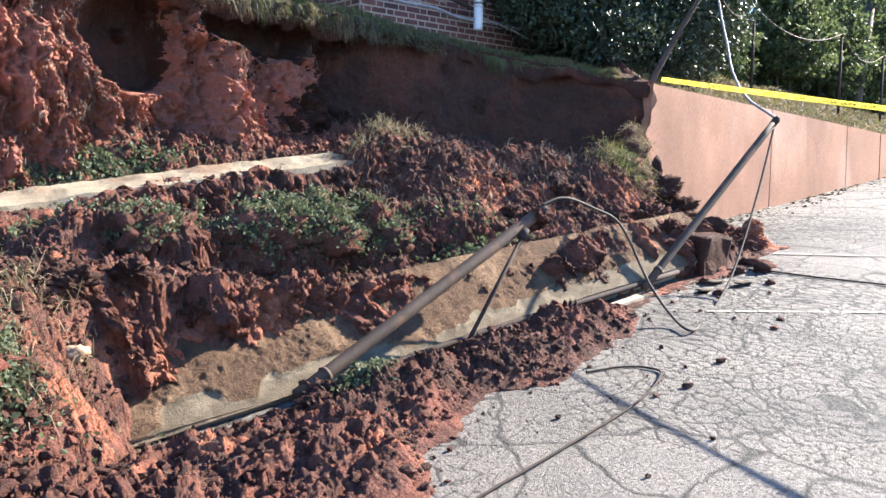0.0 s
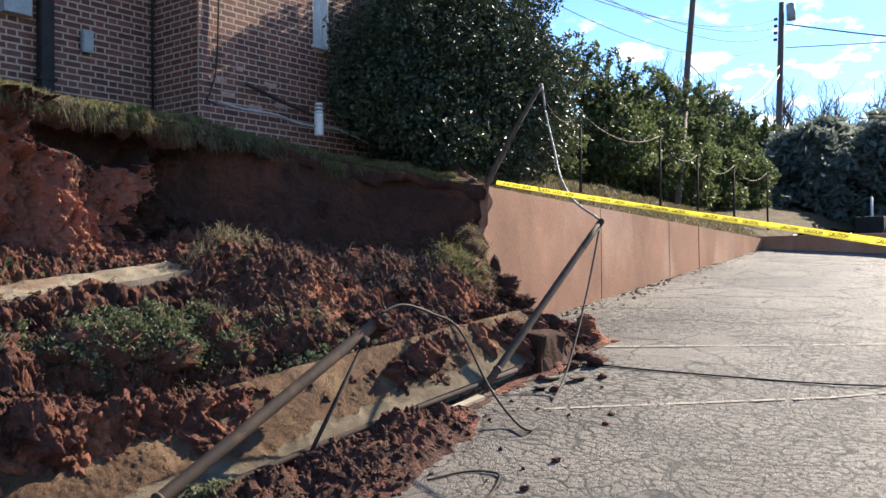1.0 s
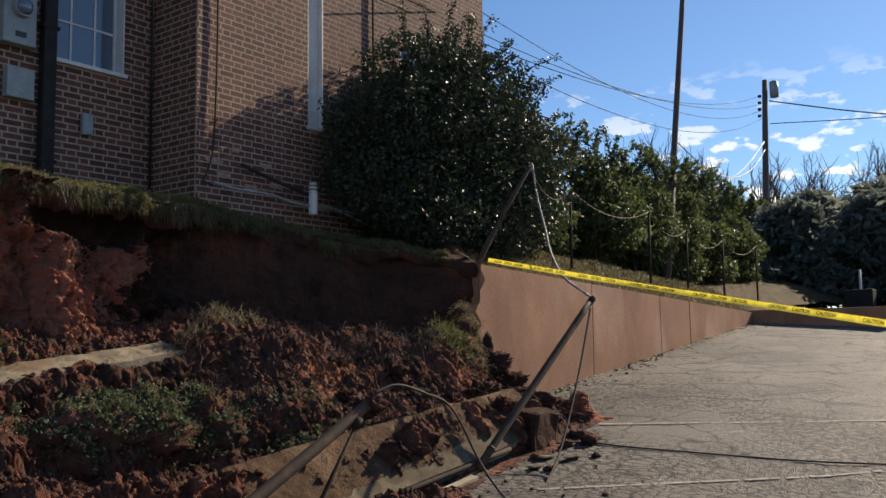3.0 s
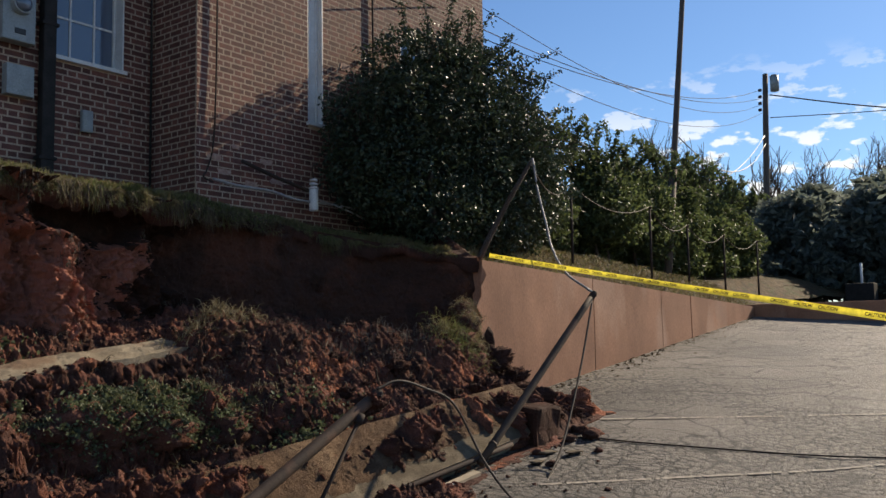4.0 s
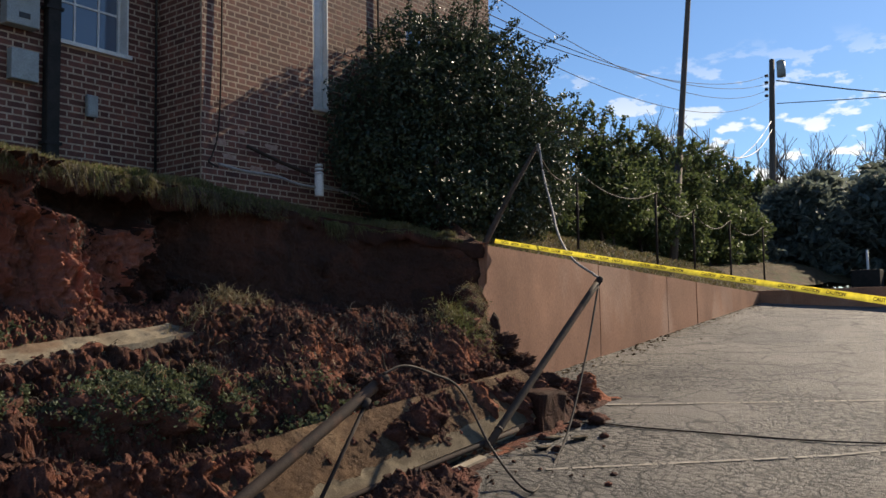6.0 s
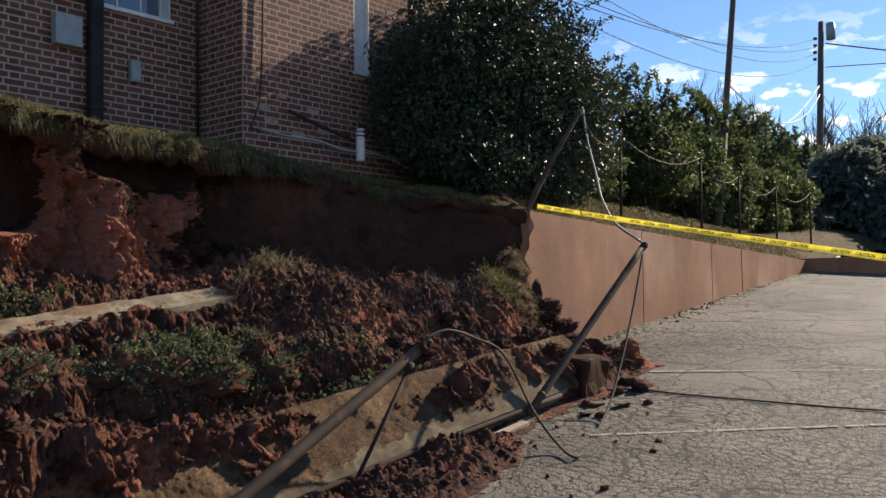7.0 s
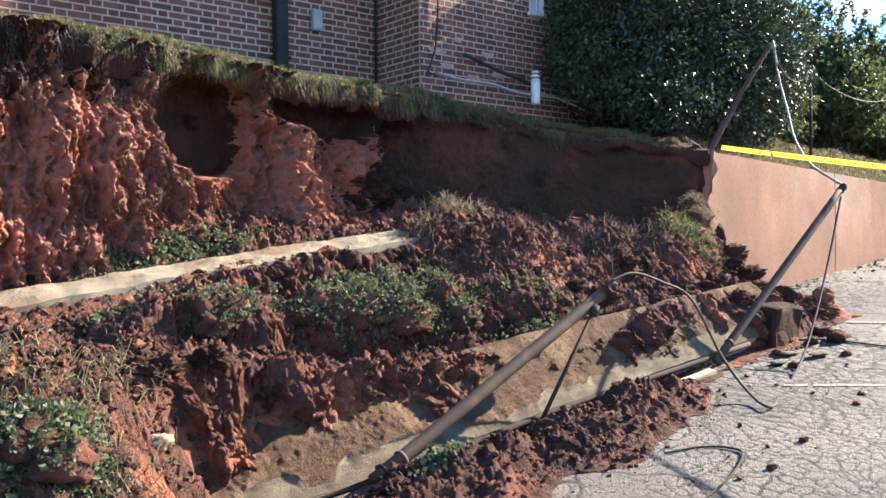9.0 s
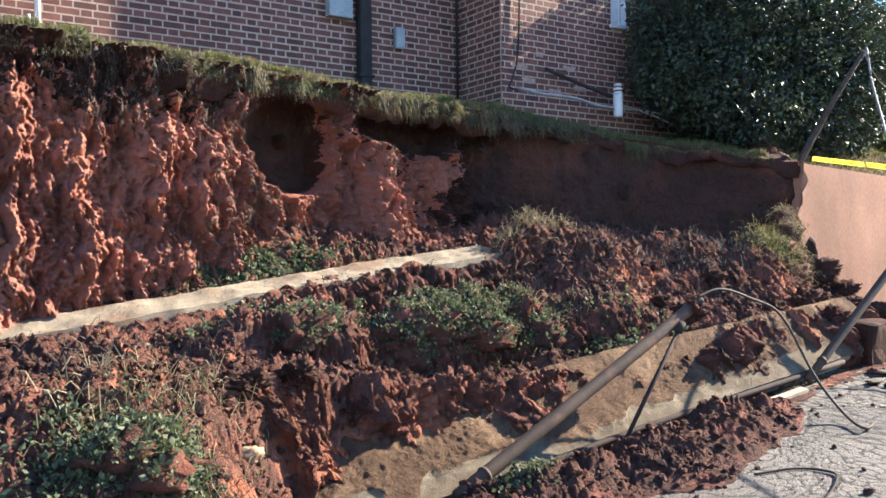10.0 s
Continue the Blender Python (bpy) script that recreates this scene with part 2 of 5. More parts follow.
def part(name, bm, material, parent=None, label="", smooth=False):
    me = bpy.data.meshes.new(name)
    bm.normal_update()
    bm.to_mesh(me)
    bm.free()
    for m in (material if isinstance(material, (list, tuple)) else [material]):
        me.materials.append(m)
    if smooth:
        me.polygons.foreach_set("use_smooth", [True] * len(me.polygons))
    ob = new(name, me)
    if parent:
        ob.parent = parent
    if label:
        ob["label"] = label
    return ob


def empty(name, place=(0, 0, 0)):
    ob = new(name)
    ob.location = place
    return ob


def box_bm(x0, x1, y0, y1, z0, z1, bevel=0.0, bm=None):
    bm = bm or bmesh.new()
    m = Matrix.LocRotScale(((x0 + x1) / 2, (y0 + y1) / 2, (z0 + z1) / 2), None, (x1 - x0, y1 - y0, z1 - z0))
    made = bmesh.ops.create_cube(bm, size=1, matrix=m)
    if bevel:
        edges = {e for v in made["verts"] for e in v.link_edges}
        bmesh.ops.bevel(bm, geom=list(edges), offset=bevel, segments=2, affect="EDGES", profile=0.6)
    return bm


def tube(points, radius, sides=8, taper=None, cap=True):
    """A tube along points; taper: the radius at the far end."""
    pts = [Vector(p) for p in points]
    verts, faces = [], []
    up = Vector((0, 0, 1))
    for i, p in enumerate(pts):
        d = (pts[min(i + 1, len(pts) - 1)] - pts[max(i - 1, 0)]).normalized()
        a = d.cross(up if abs(d.z) < 0.95 else Vector((1, 0, 0))).normalized()
        b = a.cross(d)
        r = radius if taper is None else radius + (taper - radius) * i / (len(pts) - 1)
        for k in range(sides):
            t = 2 * math.pi * k / sides
            verts.append(p + a * (r * math.cos(t)) + b * (r * math.sin(t)))
    for i in range(len(pts) - 1):
        for k in range(sides):
            k2 = (k + 1) % sides
            faces.append((i * sides + k, i * sides + k2, (i + 1) * sides + k2, (i + 1) * sides + k))
    if cap:
        faces.append(tuple(range(sides))[::-1])
        faces.append(tuple((len(pts) - 1) * sides + k for k in range(sides)))
    return verts, faces


def curve_points(ctrl, steps=10):
    """Catmull-Rom through the control points."""
    c = [Vector(p) for p in ctrl]
    c = [2 * c[0] - c[1]] + c + [2 * c[-1] - c[-2]]
    out = []
    for i in range(1, len(c) - 2):
        for s in range(steps):
            t = s / steps
            p0, p1, p2, p3 = c[i - 1:i + 3]
            out.append(0.5 * ((2 * p1) + (p2 - p0) * t + (2 * p0 - 5 * p1 + 4 * p2 - p3) * t * t + (3 * p1 - p0 - 3 * p2 + p3) * t ** 3))
    out.append(c[-2])
    return out


def grid_faces(nu, nv):
    i, j = np.meshgrid(np.arange(nu - 1), np.arange(nv - 1), indexing="ij")
    a = (i * nv + j).ravel()
    return np.stack([a, a + nv, a + nv + 1, a + 1], 1)


def quads_object(name, centres, along, across, material, parent=None, bend=0.0):
    """Many small leaf quads at centres, each spanned by two half-vectors, with a fold down the middle."""
    n = len(centres)
    nrm = np.cross(along, across)
    nrm /= np.linalg.norm(nrm, axis=1, keepdims=True) + 1e-9
    size = np.linalg.norm(across, axis=1, keepdims=True)
    v = np.stack([centres - along, centres - across + nrm * size * bend, centres + along, centres + across + nrm * size * bend], 1).reshape(-1, 3)
    f = np.arange(4 * n).reshape(n, 4)
    tri = np.concatenate([f[:, [0, 1, 2]], f[:, [0, 2, 3]]])
    return mesh_object(name, v, tri, material, parent, smooth=False)


def blades_object(name, roots, tips, width, material, parent=None, sag=0.25):
    """Grass blades or hanging roots: two quads and a tip from root to tip."""
    n = len(roots)
    d = tips - roots
    side = np.cross(d, np.random.RandomState(3).normal(size=(n, 3)))
    side /= np.linalg.norm(side, axis=1, keepdims=True) + 1e-9
    side *= width if np.isscalar(width) else np.asarray(width)[:, None]
    mid_ = roots + d * 0.5
    mid_[:, 2] += sag * np.linalg.norm(d, axis=1)
    v = np.stack([roots - side, roots + side, mid_ - side * 0.8, mid_ + side * 0.8, tips], 1).reshape(-1, 3)
    b = 5 * np.arange(n)[:, None]
    f4 = (b + np.array([0, 1, 3, 2])).tolist()
    f3 = (b + np.array([2, 3, 4])).tolist()
    return mesh_object(name, v, f4 + f3, material, parent, smooth=False)


# ---- ground ----
def ground_z(x, y):
    x, y = np.asarray(x, float), np.asarray(y, float)
    far = np.clip(x - 22.0, 0, 40) * 0.02
    return 0.1103 * np.clip(x, 2.0, 22.0) + 0.062 * np.clip(y, 2.0, 7.0) - 2.262 + far


def build_ground():
    xs = np.concatenate([np.linspace(-400, -6, 14), np.linspace(-4, 2.4, 18), np.linspace(2.6, 30, 56), np.linspace(34, 500, 14)])
    ys = np.concatenate([np.linspace(-400, -8, 12), np.linspace(-6, 9, 46), np.linspace(12, 500, 14)])
    gx, gy = np.meshgrid(xs, ys, indexing="ij")
    z = ground_z(gx, gy) - 0.03
    inside = (gx > -9.3) & (gx < 22.3) & (gy > -9.3) & (gy < 6.8)
    z = np.where(inside, z - 0.06, z)
    ob = mesh_object("ground", np.stack([gx, gy, z], -1).reshape(-1, 3), grid_faces(len(xs), len(ys)), LITTER)
    tagged(ob, "brown leaf-strewn ground sheet reaching the distance", "ground", kind="structure")
    # the cracked lot, with real crack grooves near the camera
    for name, x0, x1, y0, y1, step in (("road", 2.4, 8.2, 0.6, 5.6, 0.0135), ("road_middle", 8.2, 13.0, -0.6, 6.6, 0.021), ("road_far", 13.0, 22.2, -0.6, 6.6, 0.045), ("road_edge", 2.4, 8.2, 5.6, 6.6, 0.2),
                                      ("road_front", 2.4, 8.2, -0.6, 0.6, 0.03), ("road_near", -9.0, 2.4, -9.0, 5.0, 0.07), ("road_side", 2.4, 22.2, -9.0, -0.6, 0.09)):
        xs, ys = np.linspace(x0, x1, int((x1 - x0) / step) + 1), np.linspace(y0, y1, int((y1 - y0) / step) + 1)
        gx, gy = np.meshgrid(xs, ys, indexing="ij")
        wx = gx * 10.5 + 1.3 * fbm(gx * 1.5, gy * 1.5, 0, 4, 2)
        wy = gy * 8.6 + 1.3 * fbm(gx * 1.5, gy * 1.5, 0, 4, 9)
        d1, d2 = worley(wx, wy)
        e1, e2 = worley(wx * 0.14 + 4, wy * 0.14, 3)
        near = np.clip(0.7 + 0.7 * fbm(gx * 0.5, gy * 0.5, 0, 3, 4), 0.15, 1) * np.clip((17.0 - gx) / 6.0, 0.0, 1)
        crack = np.clip(2.6 * (1 - (d2 - d1) / ((0.14 + 0.09 * np.clip((gx - 6) / 3, 0, 1)) * near + 0.02)), 0, 1) * np.clip(near * 1.6, 0, 1)
        if step > 0.06:
            crack = crack * 0
        crack = np.maximum(crack, np.clip(1.6 * (1 - (e2 - e1) / max(0.045, step * 0.9)), 0, 1) * 0.95)
        across = np.abs(np.mod(gx + 0.45 * (gy - 3) + 0.35 * fbm(gx * 0.4, gy * 1.1, 0, 3, 15), 1.15) - 0.5)
        crack = np.maximum(crack, np.clip(1.4 * (1 - across / 0.042), 0, 1) * np.clip((gx - 8.5) / 2, 0, 1) * (vnoise(gx * 0.8, gy * 0.8, 3.0) > -0.1))
        z = ground_z(gx, gy) - crack * 0.004 + 0.006 * fbm(gx * 1.2, gy * 1.2, 0, 3, 6) + 0.003 * vnoise(gx * 9, gy * 9)
        ob = mesh_object(name, np.stack([gx, gy, z], -1).reshape(-1, 3), grid_faces(len(xs), len(ys)), ASPHALT)
        ob.data.attributes.new("crack", "FLOAT", "POINT").data.foreach_set("value", crack.ravel().astype(np.float32))
        tagged(ob, "grey sun-bleached asphalt broken by a net of cracks", "asphalt", kind="structure")


build_ground()

# ---- landslide ----
def lip_y(x):
    return np.interp(x, [1.2, 2.2, 3.2, 5, 6.5, 8.3], [5.3, 5.26, 5.2, 5.2, 5.10, 5.02]) + 0.10 * fbm(x * 3.5, 2.0, 0, 4, 23)


def hummocks(x, y):
    """The row of overgrown hummocks on the shelf, steep towards the lot."""
    crest = np.interp(x, [1.9, 2.25, 2.75, 3.2, 3.4, 3.75, 4.3, 4.62, 4.72, 4.9, 5.1, 5.4, 5.7, 6.0, 6.3], [0.0, 0.26, 0.38, 0.26, 0.22, 0.48, 0.53, 0.34, 0.42, 0.34, 0.12, 0.22, 0.24, 0.12, 0.0])
    foot = 5.78 + 0.09 * fbm(x * 2.3, 1.0, 0, 3, 27) - 0.16 * np.exp(-((x - 5.6) / 0.5) ** 2)
    up = np.clip((y - foot) / 0.16, 0, 1)
    down = 1 - np.clip((y - foot - 0.32) / 0.4, 0, 1)
    return crest * up * up * (3 - 2 * up) * down


def soil_z(x, y):
    """The debris slope: a toe on the asphalt, a shelf behind the fallen wall, hummocks and the rise to the walkway."""
    x, y = np.asarray(x, float), np.asarray(y, float)
    g = ground_z(x, y)
    slab = np.interp(x, [-2, 0.85, 5.16, 6.2, 7.4, 8.6, 9.6], [-0.85, -0.52, 0.0, 0.12, 0.05, -0.1, -0.3])
    shelf = np.interp(x, [-2, 0.7, 1.4, 2.4, 3.2, 4.1, 5.3, 7.0, 8.6, 9.6], [-0.8, -0.66, -0.64, -0.74, -0.9, -0.97, -0.86, -0.68, -0.62, -0.75])
    base = np.interp(x, [-2, 1.4, 2.3, 3.3, 4.2, 6.8, 8.0, 9.5], [-0.5, -0.3, 0.05, 0.2, 0.16, 0.32, 0.16, -0.1])
    toe = np.interp(x, [-2, 2.0, 3.0, 3.6, 4.4, 5.3, 6.4, 7.7, 8.7, 9.5, 10], [2.6, 2.8, 3.3, 3.7, 4.0, 3.9, 4.28, 4.6, 4.75, 5.5, 6.0])
    toe = toe + 0.16 * fbm(x * 1.7, 3.0, 0, 4, 11)
    thick = np.interp(x, [1, 2, 2.8, 4, 6, 8], [0.2, 0.13, 0.12, 0.15, 0.16, 0.2])
    front = g - np.clip((y - 4.84) / 0.1, 0, 1) * 0.1 * (x > 1.2) + np.clip((y - toe) / 0.5, -0.4, 1) * thick * (1 - 0.85 * np.clip((y - 4.58) / 0.16, 0, 1) * (x > 1.6))
    hump = np.exp(-((x - 8.35) / 0.75) ** 2 - ((y - 6.1) / 0.45) ** 2) * 0.30
    hump = hump + np.exp(-((x - 5.75) / 0.5) ** 2 - ((y - 6.85) / 0.25) ** 2) * 0.34
    hump = hump + np.exp(-((x - 7.6) / 0.9) ** 2 - ((y - 6.3) / 0.4) ** 2) * 0.10 + hummocks(x, y)
    flat = np.interp(x, [4.8, 6.0], [1.0, 0.0])
    s1 = np.clip((y - 5.4) / 1.15, 0, 1) ** 1.15 * (1 - flat) + flat * (0.08 * np.clip((y - 5.4) / 0.5, 0, 1) + 0.42 * np.clip((y - 5.85) / 0.65, 0, 1) + 0.5 * np.clip((y - 6.52) / 0.16, 0, 1))
    rise = shelf + (slab + np.interp(x, [0.5, 2.0], [0.05, 0.025]) - shelf) * s1 + hump - 0.6 * np.clip(5.25 - y, 0, 1.2) * np.interp(x, [2, 3], [1, 0])
    rise = rise + (base - slab + 0.08) * np.clip((y - 7.1) / 0.5, 0, 1) * (y > 7.1)
    t = np.clip((y - lip_y(x)) / np.interp(x, [2.0, 3.3], [0.3, 0.11]), 0, 1)
    t = np.where(x < 2.8, np.maximum(t, np.clip((y - np.interp(x, [-2, 1.0, 1.5, 1.9, 2.3, 2.8], [3.3, 3.6, 4.0, 4.5, 4.95, 5.3])) / np.interp(x, [1.5, 2.8], [0.95, 0.35]), 0, 1)), t)
    t = np.where(x > 8.35, np.maximum(t, np.clip((y - 4.75) / 0.3, 0, 1) * 0.9), t)
    return front * (1 - t) + rise * t


def lumps(x, y, density, seed):
    """Rounded lumps with crevices between them, 0 to 1."""
    d1, d2 = worley(x * density + 0.6 * fbm(x * density * 0.5, y * density * 0.5, 0, 2, seed + 1), y * density, seed)
    return np.sqrt(np.clip(1 - (d1 / 0.8) ** 2, 0, 1)) * np.clip((d2 - d1) / 0.18, 0.25, 1)


def rough_soil(x, y):
    patch = np.clip(0.8 + 1.2 * fbm(x * 1.3, y * 1.6, 0, 3, 35), 0.25, 1.5)
    loose = np.clip(0.9 + 1.3 * fbm(x * 2.1 + 5, y * 2.1, 0, 3, 36), 0.4, 1.5)
    clods = (lumps(x, y, 6.5, 21) - 0.6) * 0.035 * patch + (lumps(x, y, 14, 31) - 0.6) * 0.028 * loose + (lumps(x, y, 34, 33) - 0.6) * 0.02 + 0.035 * fbm(x * 17, y * 17, 0, 4, 34, 0.65)
    clods = clods * np.where((x < 5.3) & (y > 6.55) & (y < 7.15), 0.35, 1.0)
    return 0.045 * fbm(x * 3.1, y * 3.1, 0, 3, 14) + 0.07 * fbm(x * 1.6, y * 1.9, 0, 3, 13) * np.where((x < 5.3) & (y > 6.5), 0.3, 1.0) + 0.04 * fbm(x * 5.5, y * 5.5, 0, 4, 5) + clods


def build_soil():
    xs = np.arange(-1.0, 9.95, 0.0115)
    lip = lip_y(xs)[:, None]
    v1, v2, v3 = np.linspace(0, 1, 170)[None, :-1], np.linspace(0, 1, 46)[None, :-1], np.linspace(0, 1, 215)[None, :]
    gy = np.concatenate([2.5 + (lip - 0.02 - 2.5) * v1, lip - 0.02 + 0.16 * v2, lip + 0.14 + (7.9 - lip - 0.14) * v3], 1)
    gx = np.repeat(xs[:, None], gy.shape[1], 1)
    z = soil_z(gx, gy)
    g = ground_z(gx, gy)
    thick = np.clip((z - g) / 0.12, 0, 1)
    face = np.exp(-((gy - lip - 0.05) / 0.075) ** 2)
    z = z + 0.07 * np.exp(-((gy - lip - 0.16) / 0.09) ** 2) * np.clip(0.5 + 2 * fbm(gx * 3, 4.0, 0, 3, 52), 0, 1.3) * (gx > 2.2)
    z = z + rough_soil(gx, gy) * thick * (1 - 0.5 * face)
    z = np.where(z < g + 0.004, g - 0.06, z)
    # bury the sheet in front of the standing wall
    z = np.where((gx > 9.45) & (gy > 6.3), g - 0.2, z)
    push = face * (0.12 * fbm(gx * 4, z * 4, 1.0, 4, 45) - 0.06 * (lumps(gx, z, 11, 48) - 0.5) - 0.03 * (lumps(gx, z, 25, 49) - 0.5) - 0.1)
    x = gx + 0.03 * fbm(gx * 5, gy * 5, 3.0, 3, 41) + face * 0.03 * fbm(gx * 12, z * 12, 5.0, 3, 47)
    # steep faces break up into lumps of their own
    steep = np.clip((np.abs(np.gradient(z, axis=1)) / (np.gradient(gy, axis=1) + 1e-6) - 0.9) / 1.2, 0, 1)
    for _ in range(2):
        steep[:, 1:-1] = (steep[:, :-2] + steep[:, 1:-1] + steep[:, 2:]) / 3
    steep = steep * np.where(gy > lip - 0.1, np.interp(gx, [2.0, 2.9], [0.3, 1.0]), 0.25 * (gx < 2.9)) * (1 - 0.6 * face)
    broken = 0.08 * (lumps(gx, z * 1.2, 7, 48) - 0.55) + 0.05 * (lumps(gx, z * 1.1, 15, 49) - 0.55) + 0.03 * (lumps(gx, z, 33, 44) - 0.55) + 0.03 * fbm(gx * 20, z * 20, 1.0, 3, 50)
    z = z + steep * 0.02 * fbm(gx * 14, gy * 14, z * 9, 3, 43)
    y = gy + 0.03 * fbm(gx * 5, gy * 5, 7.0, 3, 42) + push - steep * broken
    ob = mesh_object("debris_slope", np.stack([x, y, z], -1).reshape(-1, 3), grid_faces(*gx.shape), [RED_SOIL, DARK_SOIL])
    dark = (fbm(gx * 1.1, gy * 1.4, 0, 4, 37) + 0.12 * fbm(gx * 9, gy * 9, 0, 2, 38) + np.where(gy < lip, np.interp(gx, [2.0, 5.0], [0.06, 0.2]), 0.0) + np.clip((gx - 5.5) * 0.08, 0, 0.2) + np.where((gy > lip) & (gy < 5.85) & (gx < 5), -0.45, 0.0) + 0.1 * fbm(gx * 23, gy * 23, 0, 3, 40) > 0.12)
    ob.data.polygons.foreach_set("material_index", dark[:-1, :-1].astype(int).ravel())
    tagged(ob, "slumped red clay and clods spread below the cut bank", "soil", kind="structure")


def bank_top(x):
    return np.interp(x, [-3, 1.0, 1.8, 2.9, 4.1, 5.2, 6.4, 8.0, 9.5, 10.5], [1.83, 1.76, 1.73, 1.70, 1.67, 1.61, 1.55, 1.40, 1.14, 1.1])


def scarp_y(x):
    return np.interp(x, [-3, 1, 4, 5.5, 6.5, 7.8, 8.8, 9.35, 9.6], [7.2, 7.35, 7.75, 7.85, 7.8, 7.65, 7.1, 6.55, 6.4])


BANK_FACE = {}


def build_scarp():
    nx, nz = 1300, 230
    xs = np.linspace(-2.0, 9.62, nx)
    s = np.linspace(0, 1, nz)
    gx, gs = np.meshgrid(xs, s, indexing="ij")
    top = bank_top(gx)
    z = -0.65 + (top + 0.65) * gs
    y = scarp_y(gx)
    # rough lobes below, smooth hollows under the turf
    ragged = 0.16 * fbm(gx * 1.3, z * 1.0, 2.0, 4, 51)
    c3, c4 = worley(gx * 42, z * 34, 62)
    drip = 0.13 * fbm(gx * 4.0, z * 1.6, 5.0, 5, 55, 0.55) + (lumps(gx, z * 0.75, 22, 63) - 0.5) * 0.022 + (lumps(gx, z * 0.7, 42, 64) - 0.5) * 0.03 + (0.5 - c3) * 0.02 + 0.08 * fbm(gx * 11, z * 5, 1.0, 5, 58, 0.65) + 0.03 * fbm(gx * 34, z * 20, 3.0, 3, 59, 0.6)

    def hollow(cx, cz, rx, rz):
        return np.clip(1.25 - ((gx - cx) / rx) ** 2 - ((z - cz) / rz) ** 2, 0, 1)

    smooth = np.maximum.reduce([hollow(3.5, 1.15, 0.55, 0.55), hollow(4.85, 1.4, 0.75, 0.38), hollow(6.0, 1.1, 0.6, 0.6),
                                np.clip((gx - 5.6) / 0.5, 0, 1)])
    smooth = np.clip((smooth + 0.3 * fbm(gx * 2.5, z * 2.5, 9, 4, 61) - 0.4) * 2.2, 0, 1)
    # lobes turned towards the morning side, with hollows between them
    warped = gx + 0.16 * fbm(gx * 1.8, z * 1.6, 8, 3, 72)
    lobe = np.interp(warped, [-2, -0.2, -0.12, 0.9, 0.98, 1.95, 2.05, 3.1, 3.3, 4.0, 4.15, 4.95, 5.15, 5.7], [-0.1, 0.08, -0.1, 0.08, -0.1, 0.07, -0.12, 0.08, 0.2, 0.2, -0.2, 0.12, 0.1, 0.0])
    y = y + lobe * np.interp(gs, [0, 0.3, 0.8, 1], [1, 1, 0.7, 0.1])
    y = y + ragged * 0.6 - (drip + 0.04) * (1 - smooth) + 0.4 * smooth * np.clip((6.8 - gx) / 1.0, 0, 1)
    y = y - 0.25 * (1 - gs) ** 2 + (0.03 * fbm(gx * 4, z * 4, 4, 4, 66) + 0.012 * fbm(gx * 18, z * 14, 4, 3, 67)) * smooth
    y = y - np.interp(gx, [5.9, 6.5], [0.16, 0.0]) * np.clip((gs - 0.93) / 0.07, 0, 1) ** 2
    x = gx + 0.05 * fbm(gx * 3, z * 4, 7, 3, 71) * (1 - smooth)
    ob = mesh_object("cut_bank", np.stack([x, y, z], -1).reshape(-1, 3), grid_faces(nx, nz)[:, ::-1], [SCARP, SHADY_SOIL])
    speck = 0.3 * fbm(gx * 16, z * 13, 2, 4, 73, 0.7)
    # dark topsoil under the turf; shade of hollows and right end put in colour
    topsoil_or_shade = (gx + 0.7 * fbm(gx * 2.2, z * 2.2, 3, 5, 68) + 0.35 * (z - 0.8) + 1.5 * speck > 5.2) | ((smooth > 0.45 + 0.4 * speck) & (top - z < 1.1 + 0.5 * speck)) | (top - z < 0.22 + 0.35 * fbm(gx * 1.7, z * 1.3, 6, 4, 69) + speck)
    ob.data.polygons.foreach_set("material_index", topsoil_or_shade[:-1, :-1].astype(int).ravel())
    BANK_FACE.update(x=xs, y=y, z=z, rough=1 - smooth)
    tagged(ob, "raw vertical face of red clay left by the slide", "earth bank", kind="structure")
    # turf and soil on top, back to the house and along the standing wall
    nx, ny = 520, 60
    xs = np.concatenate([np.linspace(-3.0, 22.0, nx - 40), np.linspace(22.4, 60.0, 40)])
    v = np.linspace(0, 1, ny) ** 2.0
    gx, gv = np.meshgrid(xs, v, indexing="ij")
    front = np.where(gx < 9.5, scarp_y(gx) - np.interp(gx, [5.9, 6.5], [0.15, 0.02]) + 0.1 * fbm(gx * 2.2, 1.0, 0, 3, 81) + 0.05 * fbm(gx * 9, 1.0, 0, 3, 82), np.where(gx < 20.5, 6.56, 7.2))
    y = front + (22.0 - front) * gv
    top = np.where(gx < 9.6, bank_top(gx), 1.06 - (np.clip(gx, 9, 21) - 9.44) * 0.044 + np.clip(gx - 21, 0, 9) * 0.06)
    lift = np.interp(y - front, [0, 0.9, 3.0, 7.5], [0, 0.22, 0.6, 1.0])
    z = top + lift + 0.05 * fbm(gx * 2.5, y * 2.5, 0, 4, 83) - np.where(gx < 9.5, 0.12 * (gv < 0.0005), 0.0)
    rim = np.arange(ny)[None, :] == 0
    y = np.where(rim & (gx < 9.5), y + np.where(gx < 6.2, 0.10, 0.03), y)
    z = np.where(rim & (gx < 9.5), z - np.where(gx < 6.2, 0.09, 0.02) - 0.06 * fbm(gx * 6, 2.0, 0, 3, 88), z)
    z = np.where(gx > 9.5, top + 0.02 + np.interp(y - front, [0, 1.0, 3.0, 8], [0, 0.62, 1.0, 1.2]) + 0.06 * fbm(gx * 2.5, y * 2.5, 0, 4, 83), z)
    ob = mesh_object("bank_ground", np.stack([gx, y, z], -1).reshape(-1, 3), grid_faces(nx, ny), [TURF, LITTER, DARK_SOIL])
